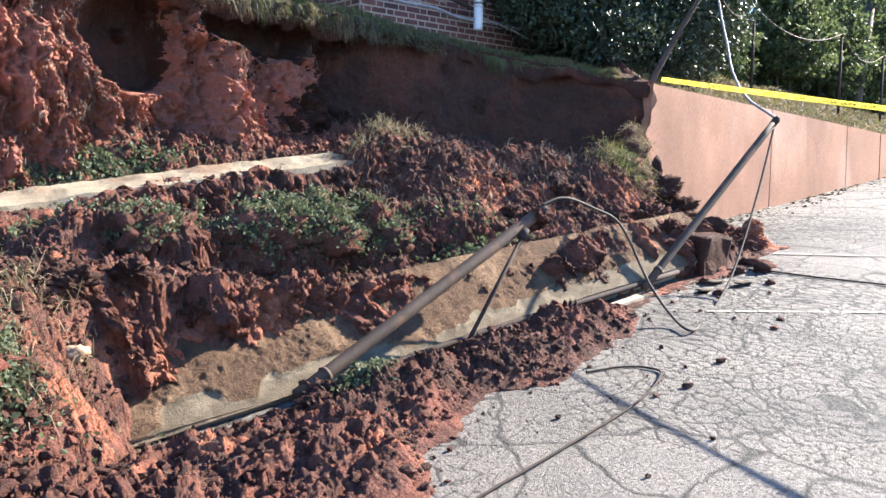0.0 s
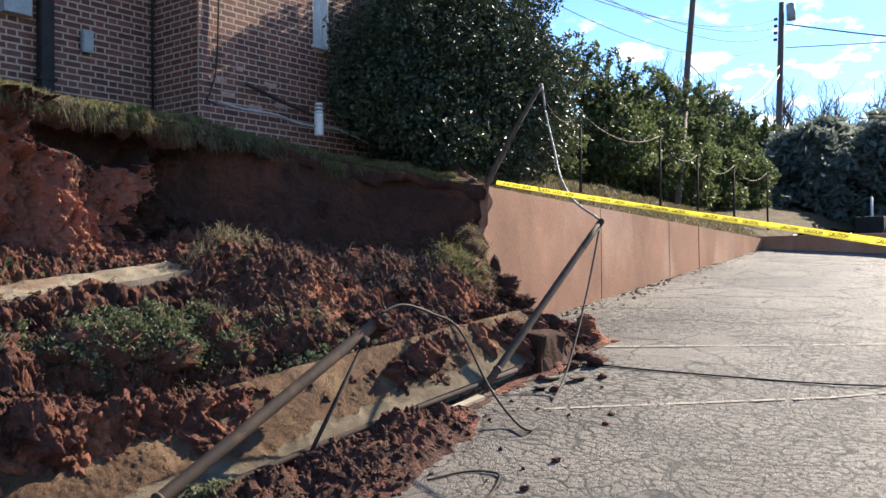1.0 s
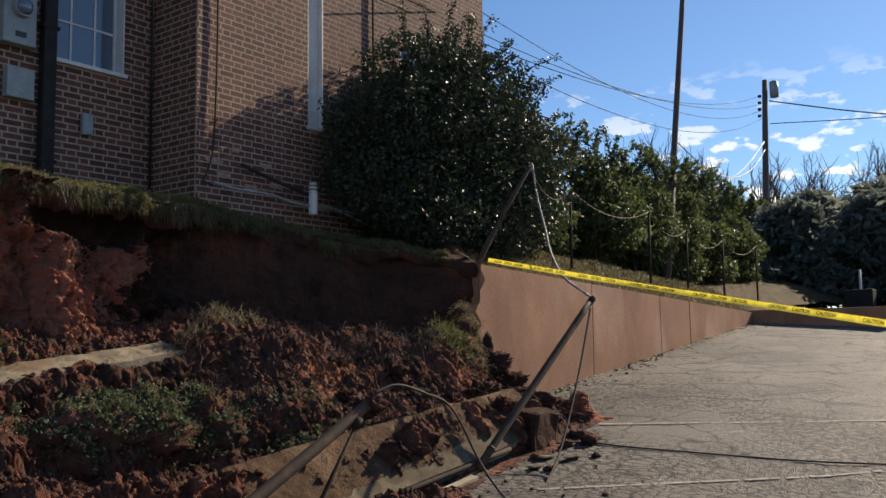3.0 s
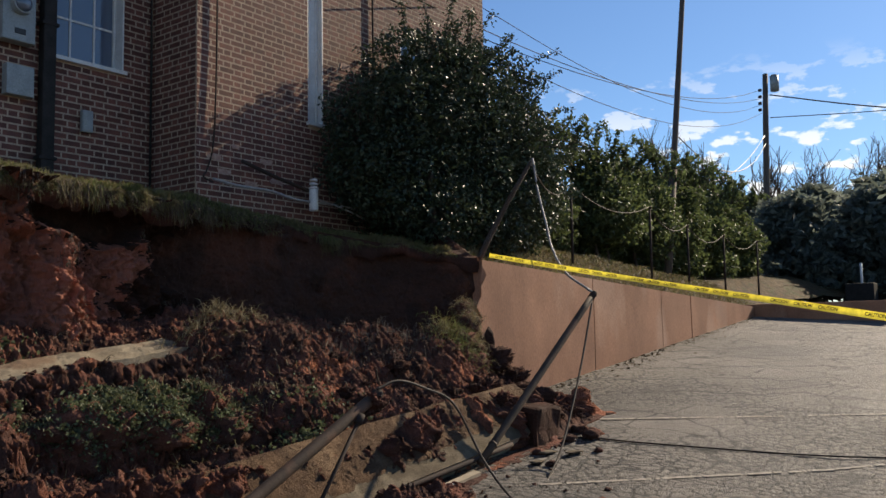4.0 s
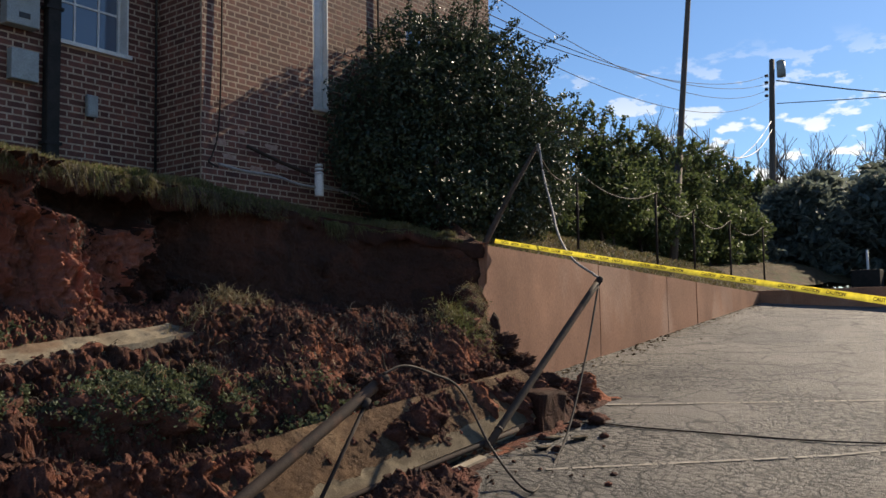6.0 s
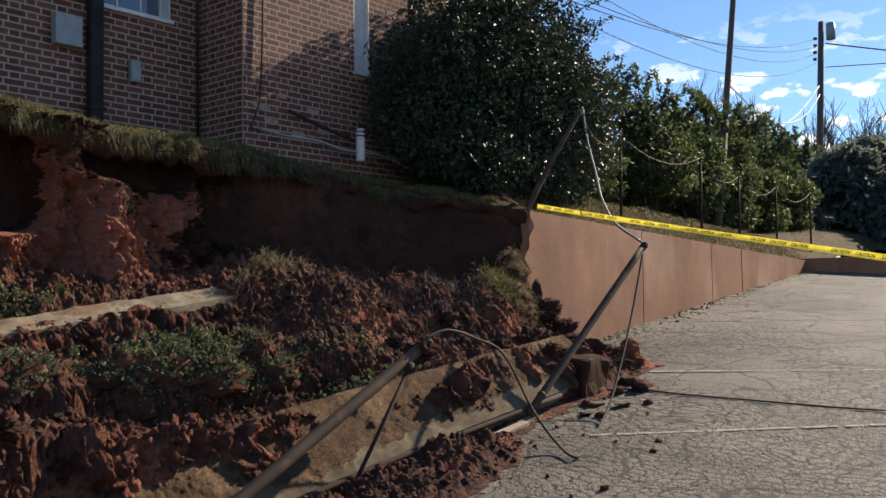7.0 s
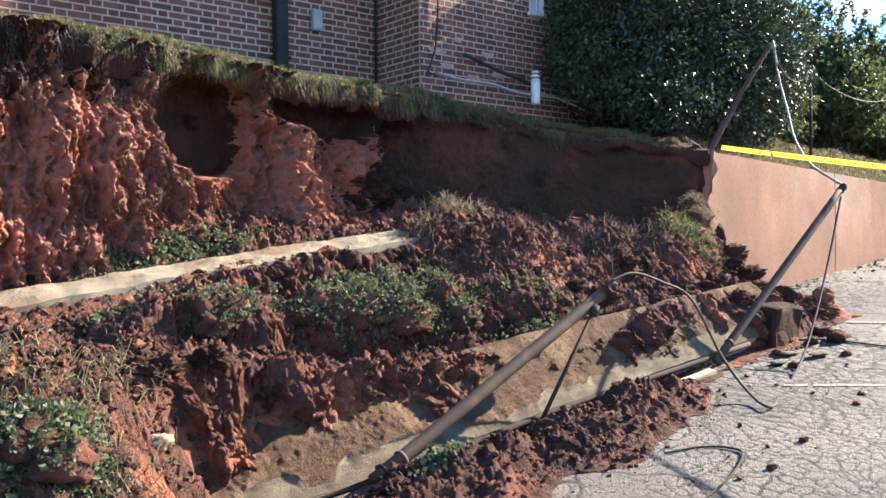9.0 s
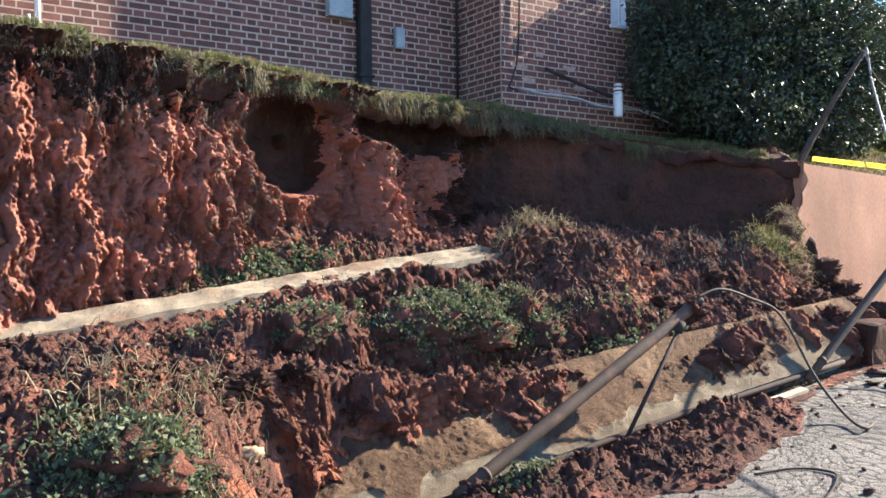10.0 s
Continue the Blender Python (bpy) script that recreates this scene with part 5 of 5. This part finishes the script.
def stone_template(rs, sub=1):
    bm = bmesh.new()
    bmesh.ops.create_icosphere(bm, subdivisions=sub, radius=1)
    v = np.array([x.co[:] for x in bm.verts])
    f = np.array([[x.index for x in q.verts] for q in bm.faces])
    bm.free()
    v *= (1 + 0.42 * fbm(v[:, 0] * 1.7 + rs.uniform(0, 9), v[:, 1] * 1.7, v[:, 2] * 1.7, 4, 5, 0.6))[:, None]
    v += rs.normal(size=v.shape) * (0.14 if sub == 1 else 0.02)
    return v, f


def scatter(name, x, y, z, size, material, label, seed, sub=1, squash=0.75):
    rs = np.random.RandomState(seed)
    temps = [stone_template(rs, sub) for _ in range(6)]
    V, F, k = [], [], 0
    for px, py, pz, s in zip(x, y, z, size):
        v, f = temps[rs.randint(6)]
        q = np.linalg.qr(rs.normal(size=(3, 3)))[0]
        w = (v * rs.uniform(0.7, 1.3, 3)) @ q * s * np.array([1, 1, squash]) + np.array([px, py, pz])
        V.append(w), F.append(f + k)
        k += len(w)
    ob = mesh_object(name, np.concatenate(V), np.concatenate(F), material, smooth=False)
    return tagged(ob, label, "clods", kind="stuff")


rs = np.random.RandomState(77)
n = 30000
cx, cy = rs.uniform(-0.5, 9.4, n), np.where(rs.uniform(0, 1, n) < 0.12, rs.uniform(3.5, 4.8, n), rs.uniform(3.3, 7.5, n))
keep = (soil_z(cx, cy) > ground_z(cx, cy) + 0.02) & ~((cy > 4.72) & (cy < 5.4) & (cx > 1.9) & (rs.uniform(0, 1, n) < 0.93)) & ~((cy > 6.74) & (cy < 7.02) & (cx < 5.2) & (rs.uniform(0, 1, n) < 0.8))
cx, cy = cx[keep], cy[keep]
size = 0.004 + 0.034 * rs.uniform(0, 1, len(cx)) ** 6
scatter("soil_clods", cx, cy, surface_z(cx, cy) + size * 0.2, size, DARK_SOIL, "loose dark red soil clods over the debris slope", 5)
n = 5200
cx, cy = rs.uniform(1.0, 3.1, n), rs.uniform(4.0, 5.7, n)
keep = (cy > np.interp(cx, [1.0, 1.5, 1.9, 2.3, 2.8], [3.9, 4.3, 4.75, 5.15, 5.4]))
cx, cy = cx[keep], cy[keep]
size = 0.008 + 0.034 * rs.uniform(0, 1, len(cx)) ** 4
scatter("mound_clods", cx, cy, surface_z(cx, cy) + size * 0.15, size, DARK_SOIL, "crumbly dark red clods on the near soil mound", 7)
n = 380
cx = rs.uniform(2.6, 9.6, n)
off = rs.exponential(0.28, n)
cy = np.interp(cx, [2.0, 3.0, 3.6, 5.3, 6.4, 7.7, 8.7, 9.5], [3.2, 3.5, 3.72, 4.0, 4.28, 4.6, 4.75, 5.5]) + 0.1 - off
size = 0.004 + 0.02 * rs.uniform(0, 1, n) ** 5
scatter("lot_crumbs", cx, cy, ground_z(cx, cy) + size * 0.4, size, DARK_SOIL, "small soil crumbs scattered on asphalt", 6)
n = 700
cx = rs.uniform(9.6, 20.2, n)
cy = 6.33 - rs.exponential(0.12, n)
size = 0.006 + 0.022 * rs.uniform(0, 1, n) ** 3
scatter("wall_foot_litter", cx, cy, ground_z(cx, cy) + size * 0.3, size, LITTER, "dry leaves and crumbs along the wall foot", 8, squash=0.4)


def along_sight(near, far):
    """Where a line from near to far first meets the debris."""
    near, far = np.array(near), np.array(far)
    for t in np.linspace(0, 1, 800):
        p = near + (far - near) * t
        if p[2] < float(surface_z(p[:1], p[1:2])[0]):
            return tuple(p)
    return tuple(far)


STONE_PLACE = along_sight((1.48, 3.94, -0.84), (2.11, 5.5, -1.21))


def single_stone(name, place, r, material, label, category, seed, squash=(1, 1, 0.8), sub=3):
    rs_ = np.random.RandomState(seed)
    v, f = stone_template(rs_, sub)
    v = v * r * np.array(squash)
    v = v * (1 + 0.16 * fbm(v[:, 0] * 3 / r, v[:, 1] * 3 / r, v[:, 2] * 3 / r, 4, 9, 0.65) + (0.12 if sub > 3 else 0.05) * fbm(v[:, 0] * 10 / r, v[:, 1] * 10 / r, v[:, 2] * 10 / r, 3, 12, 0.7))[:, None]
    ob = mesh_object(name, v, f, material)
    ob.location = place
    return tagged(ob, label, category)


single_stone("stone", STONE_PLACE, 0.07, STONE, "pale buff stone lodged in red soil", "stone", 1, (1.1, 0.9, 0.8))
for k, (x, y, r) in enumerate(((8.28, 4.14, 0.045), (8.75, 4.45, 0.10), (8.95, 4.7, 0.08), (8.5, 4.6, 0.07), (7.6, 4.3, 0.05), (9.15, 5.2, 0.07), (6.9, 3.4, 0.03), (5.9, 3.3, 0.035), (7.17, 3.48, 0.028), (5.3, 3.2, 0.03), (7.9, 4.62, 0.06))):
    single_stone("soil_clod", (x, y, float(ground_z(x, y)) + r * 0.35), r, DARK_SOIL, "dark crumbly clod of soil lying on asphalt", "clod", 20 + k, (1.1, 1, 0.65))
for k, (x, y, r) in enumerate(((9.15, 5.75, 0.2), (9.35, 5.95, 0.17), (8.9, 5.5, 0.16), (9.0, 5.95, 0.22), (8.6, 5.35, 0.15), (8.2, 5.5, 0.16), (7.7, 5.55, 0.1), (7.2, 5.9, 0.1), (6.6, 6.2, 0.09), (6.3, 5.8, 0.08),
                               (5.56, 4.78, 0.11), (3.35, 4.66, 0.14), (3.2, 4.5, 0.1), (2.45, 5.48, 0.11), (2.0, 5.3, 0.12), (2.9, 5.42, 0.1), (3.4, 5.45, 0.08), (4.3, 5.4, 0.07), (8.05, 5.15, 0.13))):
    zz = float(surface_z(np.array([x]), np.array([y]))[0]) + r * 0.25
    if k == 10:
        zz = -0.42
    single_stone("soil_lump", (x, y, zz), r, DARK_SOIL, "large crumbly lump of slumped soil", "soil lump", 50 + k, (1.15, 1, 0.75), 5)
for k, (x, y, z, r) in enumerate(((7.95, 4.55, -1.2, 0.12), (8.1, 4.3, -1.25, 0.11), (7.6, 4.45, -1.22, 0.09))):
    single_stone("concrete_chip", (x, y, float(ground_z(x, y)) + 0.02), r * 0.75, DIRTY, "flat broken chip of dirty concrete", "concrete chip", 90 + k, (1.4, 0.8, 0.18), 2)


def blades(name, x, y, z, tip, width, material, label, sag=0.2):
    ob = blades_object(name, np.stack([x, y, z], 1), np.stack([x, y, z], 1) + tip, width, material, sag=sag)
    return tagged(ob, label, "grass", kind="stuff")


n = 72000
gx = rs.uniform(-2, 9.3, n)
back_off = rs.exponential(0.17, n)
front = scarp_y(gx) - np.interp(gx, [5.9, 6.5], [0.15, 0.02]) + 0.1 * fbm(gx * 2.2, 1.0, 0, 3, 81) + 0.05 * fbm(gx * 9, 1.0, 0, 3, 82)
gy = front + back_off
gz = bank_top(gx) + np.interp(back_off, [0, 0.9, 3.0], [0.0, 0.22, 0.6]) + 0.05 * fbm(gx * 2.5, gy * 2.5, 0, 4, 83)
hang = (back_off < 0.09)
length = np.where(hang, rs.uniform(0.03, 0.10, n) * (0.5 + 2.0 * np.clip(fbm(gx * 2.7, 4.0, 0, 3, 86) - 0.15, 0, 1.0)), rs.uniform(0.03, 0.11, n))
tip = rs.normal(size=(n, 3)) * 0.35
tip[:, 1] -= np.where(hang, 0.15, 0.0)
tip[:, 2] = np.where(hang, -1.0 + 0.3 * rs.normal(size=n), 0.9)
tip *= length[:, None]
dry = rs.uniform(0, 1, n) < np.where(hang, 0.25, 0.2)
blades("turf_grass", gx[~dry], gy[~dry], gz[~dry], tip[~dry], 0.0032, GRASS, "green grass along the broken bank edge")
blades("dry_grass", gx[dry], gy[dry], gz[dry], tip[dry], 0.0032, DRY_GRASS, "straw-coloured grass hanging over the bank edge")
# matted fringe over the torn edge of the turf
n = 15000
fx = rs.uniform(-1.8, 7.2, n)
fy = scarp_y(fx) - np.interp(fx, [5.9, 6.5], [0.15, 0.02]) + 0.1 * fbm(fx * 2.2, 1.0, 0, 3, 81) + 0.05 * fbm(fx * 9, 1.0, 0, 3, 82) - rs.uniform(-0.03, 0.035, n)
fz = bank_top(fx) + 0.03 - rs.uniform(0, 1, n) ** 1.6 * 0.17
tip = rs.normal(size=(n, 3)) * 0.025
tip[:, 1] -= rs.uniform(0.0, 0.03, n)
tip[:, 2] -= rs.uniform(0.02, 0.08, n) * (0.5 + 2.4 * np.clip(fbm(fx * 2.4, 8.0, 0, 3, 87) + 0.1, 0, 1))
sort = rs.uniform(0, 1, n)
for lo_, hi_, mat, name, label in ((0, 0.4, GRASS, "turf_fringe", "green grass matted over the torn turf edge"), (0.4, 0.6, DRY_GRASS, "dry_fringe", "straw-coloured grass matted over the torn turf edge"), (0.6, 1.1, ROOT, "root_fringe", "dark fine roots matted under the torn turf edge")):
    pick_ = (sort >= lo_) & (sort < hi_)
    blades(name, fx[pick_], fy[pick_], fz[pick_], tip[pick_], 0.003, mat, label)
# weeds and dead leaves on the bank behind the standing wall
n = 16000
wx = 9.6 + 12.0 * rs.uniform(0, 1, n) ** 1.5
off = rs.uniform(0.0, 1.7, n)
wz = 1.08 - (wx - 9.44) * 0.044 + np.interp(off, [0, 1.0, 3.0], [0, 0.62, 1.0]) + 0.06 * fbm(wx * 2.5, (6.56 + off) * 2.5, 0, 4, 83)
tip = rs.normal(size=(n, 3)) * 0.05
tip[:, 2] = rs.uniform(0.01, 0.09, n)
dry = rs.uniform(0, 1, n) < 0.6
blades("bank_weeds", wx[~dry], 6.56 + off[~dry], wz[~dry], tip[~dry], 0.006, GRASS, "low green weeds on the bank behind the wall")
blades("bank_litter", wx[dry], 6.56 + off[dry], wz[dry], tip[dry], 0.009, DRY_GRASS, "dead brown leaves and stalks on the bank")
# roots hanging down the raw face, thickest under the turf
n = 26000
ri = np.searchsorted(BANK_FACE["x"], rs.uniform(-1.6, 6.3, n)).clip(0, len(BANK_FACE["x"]) - 1)
rj = ((1 - rs.beta(1.0, 2.2, n)) * (BANK_FACE["z"].shape[1] - 1)).astype(int)
rx, ry, rz = BANK_FACE["x"][ri], BANK_FACE["y"][ri, rj], BANK_FACE["z"][ri, rj]
keep = (rs.uniform(0, 1, n) < np.clip(BANK_FACE["rough"][ri, rj], 0.06, 1)) & (fbm(rx * 2.2, rz * 1.4, 0, 3, 74) + 0.35 * (bank_top(rx) - rz < 0.3) > -0.05)
rx, ry, rz = rx[keep], ry[keep] - 0.006, rz[keep]
n = len(rx)
tip = rs.normal(size=(n, 3)) * 0.022
tip[:, 2] -= rs.uniform(0.015, 0.09, n)
tip[:, 1] -= rs.uniform(0.0, 0.035, n)
blades("hanging_roots", rx, ry, rz, tip, 0.0026, ROOT, "fine grey-brown roots hanging from the torn bank", 0.0)


# dead stalks and roots lying through the debris
n = 15000
rx, ry = rs.uniform(0.4, 9.3, n), np.where(rs.uniform(0, 1, n) < 0.15, rs.uniform(4.0, 4.7, n), rs.uniform(5.3, 7.4, n))
keep = (soil_z(rx, ry) > ground_z(rx, ry) + 0.05) & ~((ry > 6.66) & (ry < 7.08) & (rx < 5.3)) & (fbm(rx * 1.8, ry * 1.8, 0, 3, 39) + 0.2 * (rx > 5.2) > -0.02)
rx, ry = rx[keep], ry[keep]
n = len(rx)
tip = rs.normal(size=(n, 3)) * np.array([0.05, 0.04, 0.03])
tip[:, 2] += rs.uniform(-0.01, 0.05, n)
blades("dead_stalks", rx, ry, surface_z(rx, ry), tip, 0.0022, ROOT, "dead stalks and fine roots strewn through the slumped soil", 0.15)


def ivy_patch(name, x, y, count, size, label, seed, up=0.06, material=None):
    r_ = np.random.RandomState(seed)
    px, py = x(r_, count), y(r_, count)
    pz = surface_z(px, py) + r_.uniform(0.0, up, count)
    al = r_.normal(size=(count, 3)) + np.array([0, -0.4, 0.1])
    al /= np.linalg.norm(al, axis=1, keepdims=True)
    ac = np.cross(al, r_.normal(size=(count, 3)))
    ac /= np.linalg.norm(ac, axis=1, keepdims=True)
    s = size * r_.uniform(0.6, 1.4, (count, 1))
    ob = quads_object(name, np.stack([px, py, pz], 1), al * s, ac * s * 0.7, material or IVY, None, 0.3)
    return tagged(ob, label, "ivy", kind="stuff")


ivy_patch("ivy_mound", lambda r, c: np.clip(r.normal(4.15, 0.55, c), 3.0, 5.3), lambda r, c: r.normal(6.03, 0.07, c), 3200, 0.018, "small-leaved green ivy over a soil mound", 1)
ivy_patch("ivy_patch", lambda r, c: r.normal(5.75, 0.28, c), lambda r, c: r.normal(5.6, 0.1, c), 1300, 0.02, "small-leaved ivy on dark soil", 2)
ivy_patch("ivy_patch", lambda r, c: r.normal(3.0, 0.4, c), lambda r, c: r.normal(7.28, 0.08, c), 2600, 0.022, "small-leaved ivy behind the walkway strip", 3)
ivy_patch("ivy_patch", lambda r, c: r.normal(1.15, 0.25, c), lambda r, c: r.normal(4.75, 0.16, c), 3000, 0.02, "small-leaved ivy on the near soil mound", 4)
ivy_patch("ivy_patch", lambda r, c: r.normal(2.45, 0.35, c), lambda r, c: r.normal(6.35, 0.1, c), 700, 0.018, "thin ivy on dark soil", 5)
ivy_patch("ivy_patch", lambda r, c: r.normal(3.55, 0.12, c), lambda r, c: r.normal(4.55, 0.1, c), 700, 0.018, "ivy sprig at a post foot", 6)


def leafy_mound(name, place, r, squash, label, seed, leaves, size, material, blade=0.0):
    """A soil lump with leaves or blades growing over its skin."""
    ob = single_stone(name, place, r, DARK_SOIL, label, "soil mound", seed, squash, 4)
    r_ = np.random.RandomState(seed)
    me = ob.data
    co = np.array([v.co[:] for v in me.vertices])
    nr = np.array([v.normal[:] for v in me.vertices])
    up = nr[:, 2] + 0.2 + 0.4 * nr[:, 0]
    w = np.clip(up, 0.0, None) * (0.4 + np.clip(fbm(co[:, 0] * 4 + seed, co[:, 1] * 4, co[:, 2] * 4, 3, 19) + 0.3, 0, 1.2))
    pick = r_.choice(len(co), leaves, p=w / w.sum())
    c = co[pick] + r_.normal(size=(leaves, 3)) * 0.02 + nr[pick] * r_.uniform(0, 0.03, (leaves, 1))
    al = r_.normal(size=(leaves, 3)) + nr[pick] * 0.8
    al /= np.linalg.norm(al, axis=1, keepdims=True)
    if blade:
        al[:, 2] -= 0.45
        bl = blades_object("grass", c, c + al * blade * r_.uniform(0.4, 1.2, (leaves, 1)), 0.003, material, ob, 0.2)
    else:
        ac = np.cross(al, r_.normal(size=(leaves, 3)))
        ac /= np.linalg.norm(ac, axis=1, keepdims=True)
        s_ = size * r_.uniform(0.6, 1.4, (leaves, 1))
        bl = quads_object("ivy", c, al * s_, ac * s_ * 0.7, material, ob, 0.3)
    bl["kind"] = "stuff"


for k, (x, y, z, r, n_) in enumerate(((2.75, 6.02, -0.56, 0.25, 3200), (3.75, 6.0, -0.6, 0.28, 4200), (4.25, 5.95, -0.62, 0.29, 6500), (4.85, 5.92, -0.68, 0.2, 2200))):
    leafy_mound("ivy_hummock", (x, y, z), r, (1.35, 0.8, 0.85), "soil hummock overgrown with small green ivy", 200 + k, n_, 0.0155, IVY)
for k, (x, y, z, r, n_) in enumerate(((8.72, 6.08, -0.06, 0.2, 2600), (8.45, 6.1, -0.05, 0.22, 1800), (8.86, 6.15, 0.2, 0.15, 1500), (8.6, 5.95, -0.3, 0.2, 1200), (8.98, 6.3, 0.4, 0.12, 800))):
    leafy_mound("grassy_clod", (x, y, z), r, (1.0, 0.8, 1.0), "fallen sod clod shaggy with pale grass", 230 + k, n_, 0.02, DRY_GRASS if k % 2 == 0 else GRASS, 0.075)
leafy_mound("grassy_clod", (5.6, 6.85, 0.12), 0.2, (1.7, 0.8, 0.8), "soil crest with dry grass beside the walkway end", 240, 1200, 0.02, DRY_GRASS, 0.06)
leafy_mound("ivy_hummock", (1.2, 4.78, -1.0), 0.26, (1.3, 0.9, 0.8), "near soil hummock overgrown with green ivy", 241, 2600, 0.019, IVY)


def tufts(name, cx, cy, sx, sy, count, length, material, label, seed, lift=0.0, down=0.3):
    r_ = np.random.RandomState(seed)
    x, y = r_.normal(cx, sx, count), r_.normal(cy, sy, count)
    z = surface_z(x, y) + lift * r_.uniform(0, 1, count)
    t = r_.normal(size=(count, 3)) * 0.7
    t[:, 2] += 0.5 - down
    t *= r_.uniform(0.4, 1, (count, 1)) * length
    return blades(name, x, y, z, t, 0.0035, material, label, 0.3)


tufts("dry_tuft", 8.75, 6.1, 0.17, 0.12, 500, 0.09, DRY_GRASS, "pale dry grass clump slumped beside the wall end", 1, 0.1, 0.75)
tufts("dry_tuft", 8.45, 6.05, 0.2, 0.12, 900, 0.13, GRASS, "greenish grass clump slumped on soil", 2, 0.2, 0.6)
tufts("dry_tuft", 5.6, 6.85, 0.3, 0.08, 900, 0.12, DRY_GRASS, "dry grass and roots on a soil crest", 3, 0.05, 0.4)
tufts("dry_tuft", 7.3, 6.2, 0.7, 0.2, 1500, 0.10, ROOT, "fine roots and stems in the slumped soil", 4, 0.02, 0.3)
tufts("dry_tuft", 4.6, 5.95, 0.6, 0.12, 1200, 0.09, DRY_GRASS, "dry stems among the ivy", 5, 0.03, 0.5)
tufts("dry_tuft", 1.5, 5.0, 0.35, 0.2, 1200, 0.12, DRY_GRASS, "dry stems on the near mound", 6, 0.03, 0.4)
tufts("dry_tuft", 4.5, 6.5, 1.0, 0.1, 1500, 0.08, ROOT, "fine roots under the walkway strip", 7, 0.02, 0.6)


# ---- far side of the lot ----
marker = tagged(empty("stone_marker", (30.0, 6.05, 1.0)), "low dark stone marker on far grass", "stone marker")
part("block", box_bm(-0.3, 0.3, -0.42, 0.42, -0.5, 0.45, 0.04), PIPE, marker)
v, f = tube([(0.4, 0.05, -0.2), (0.4, 0.05, 1.1)], 0.04, 8)
mesh_object("post", v, f, WHITE, marker)
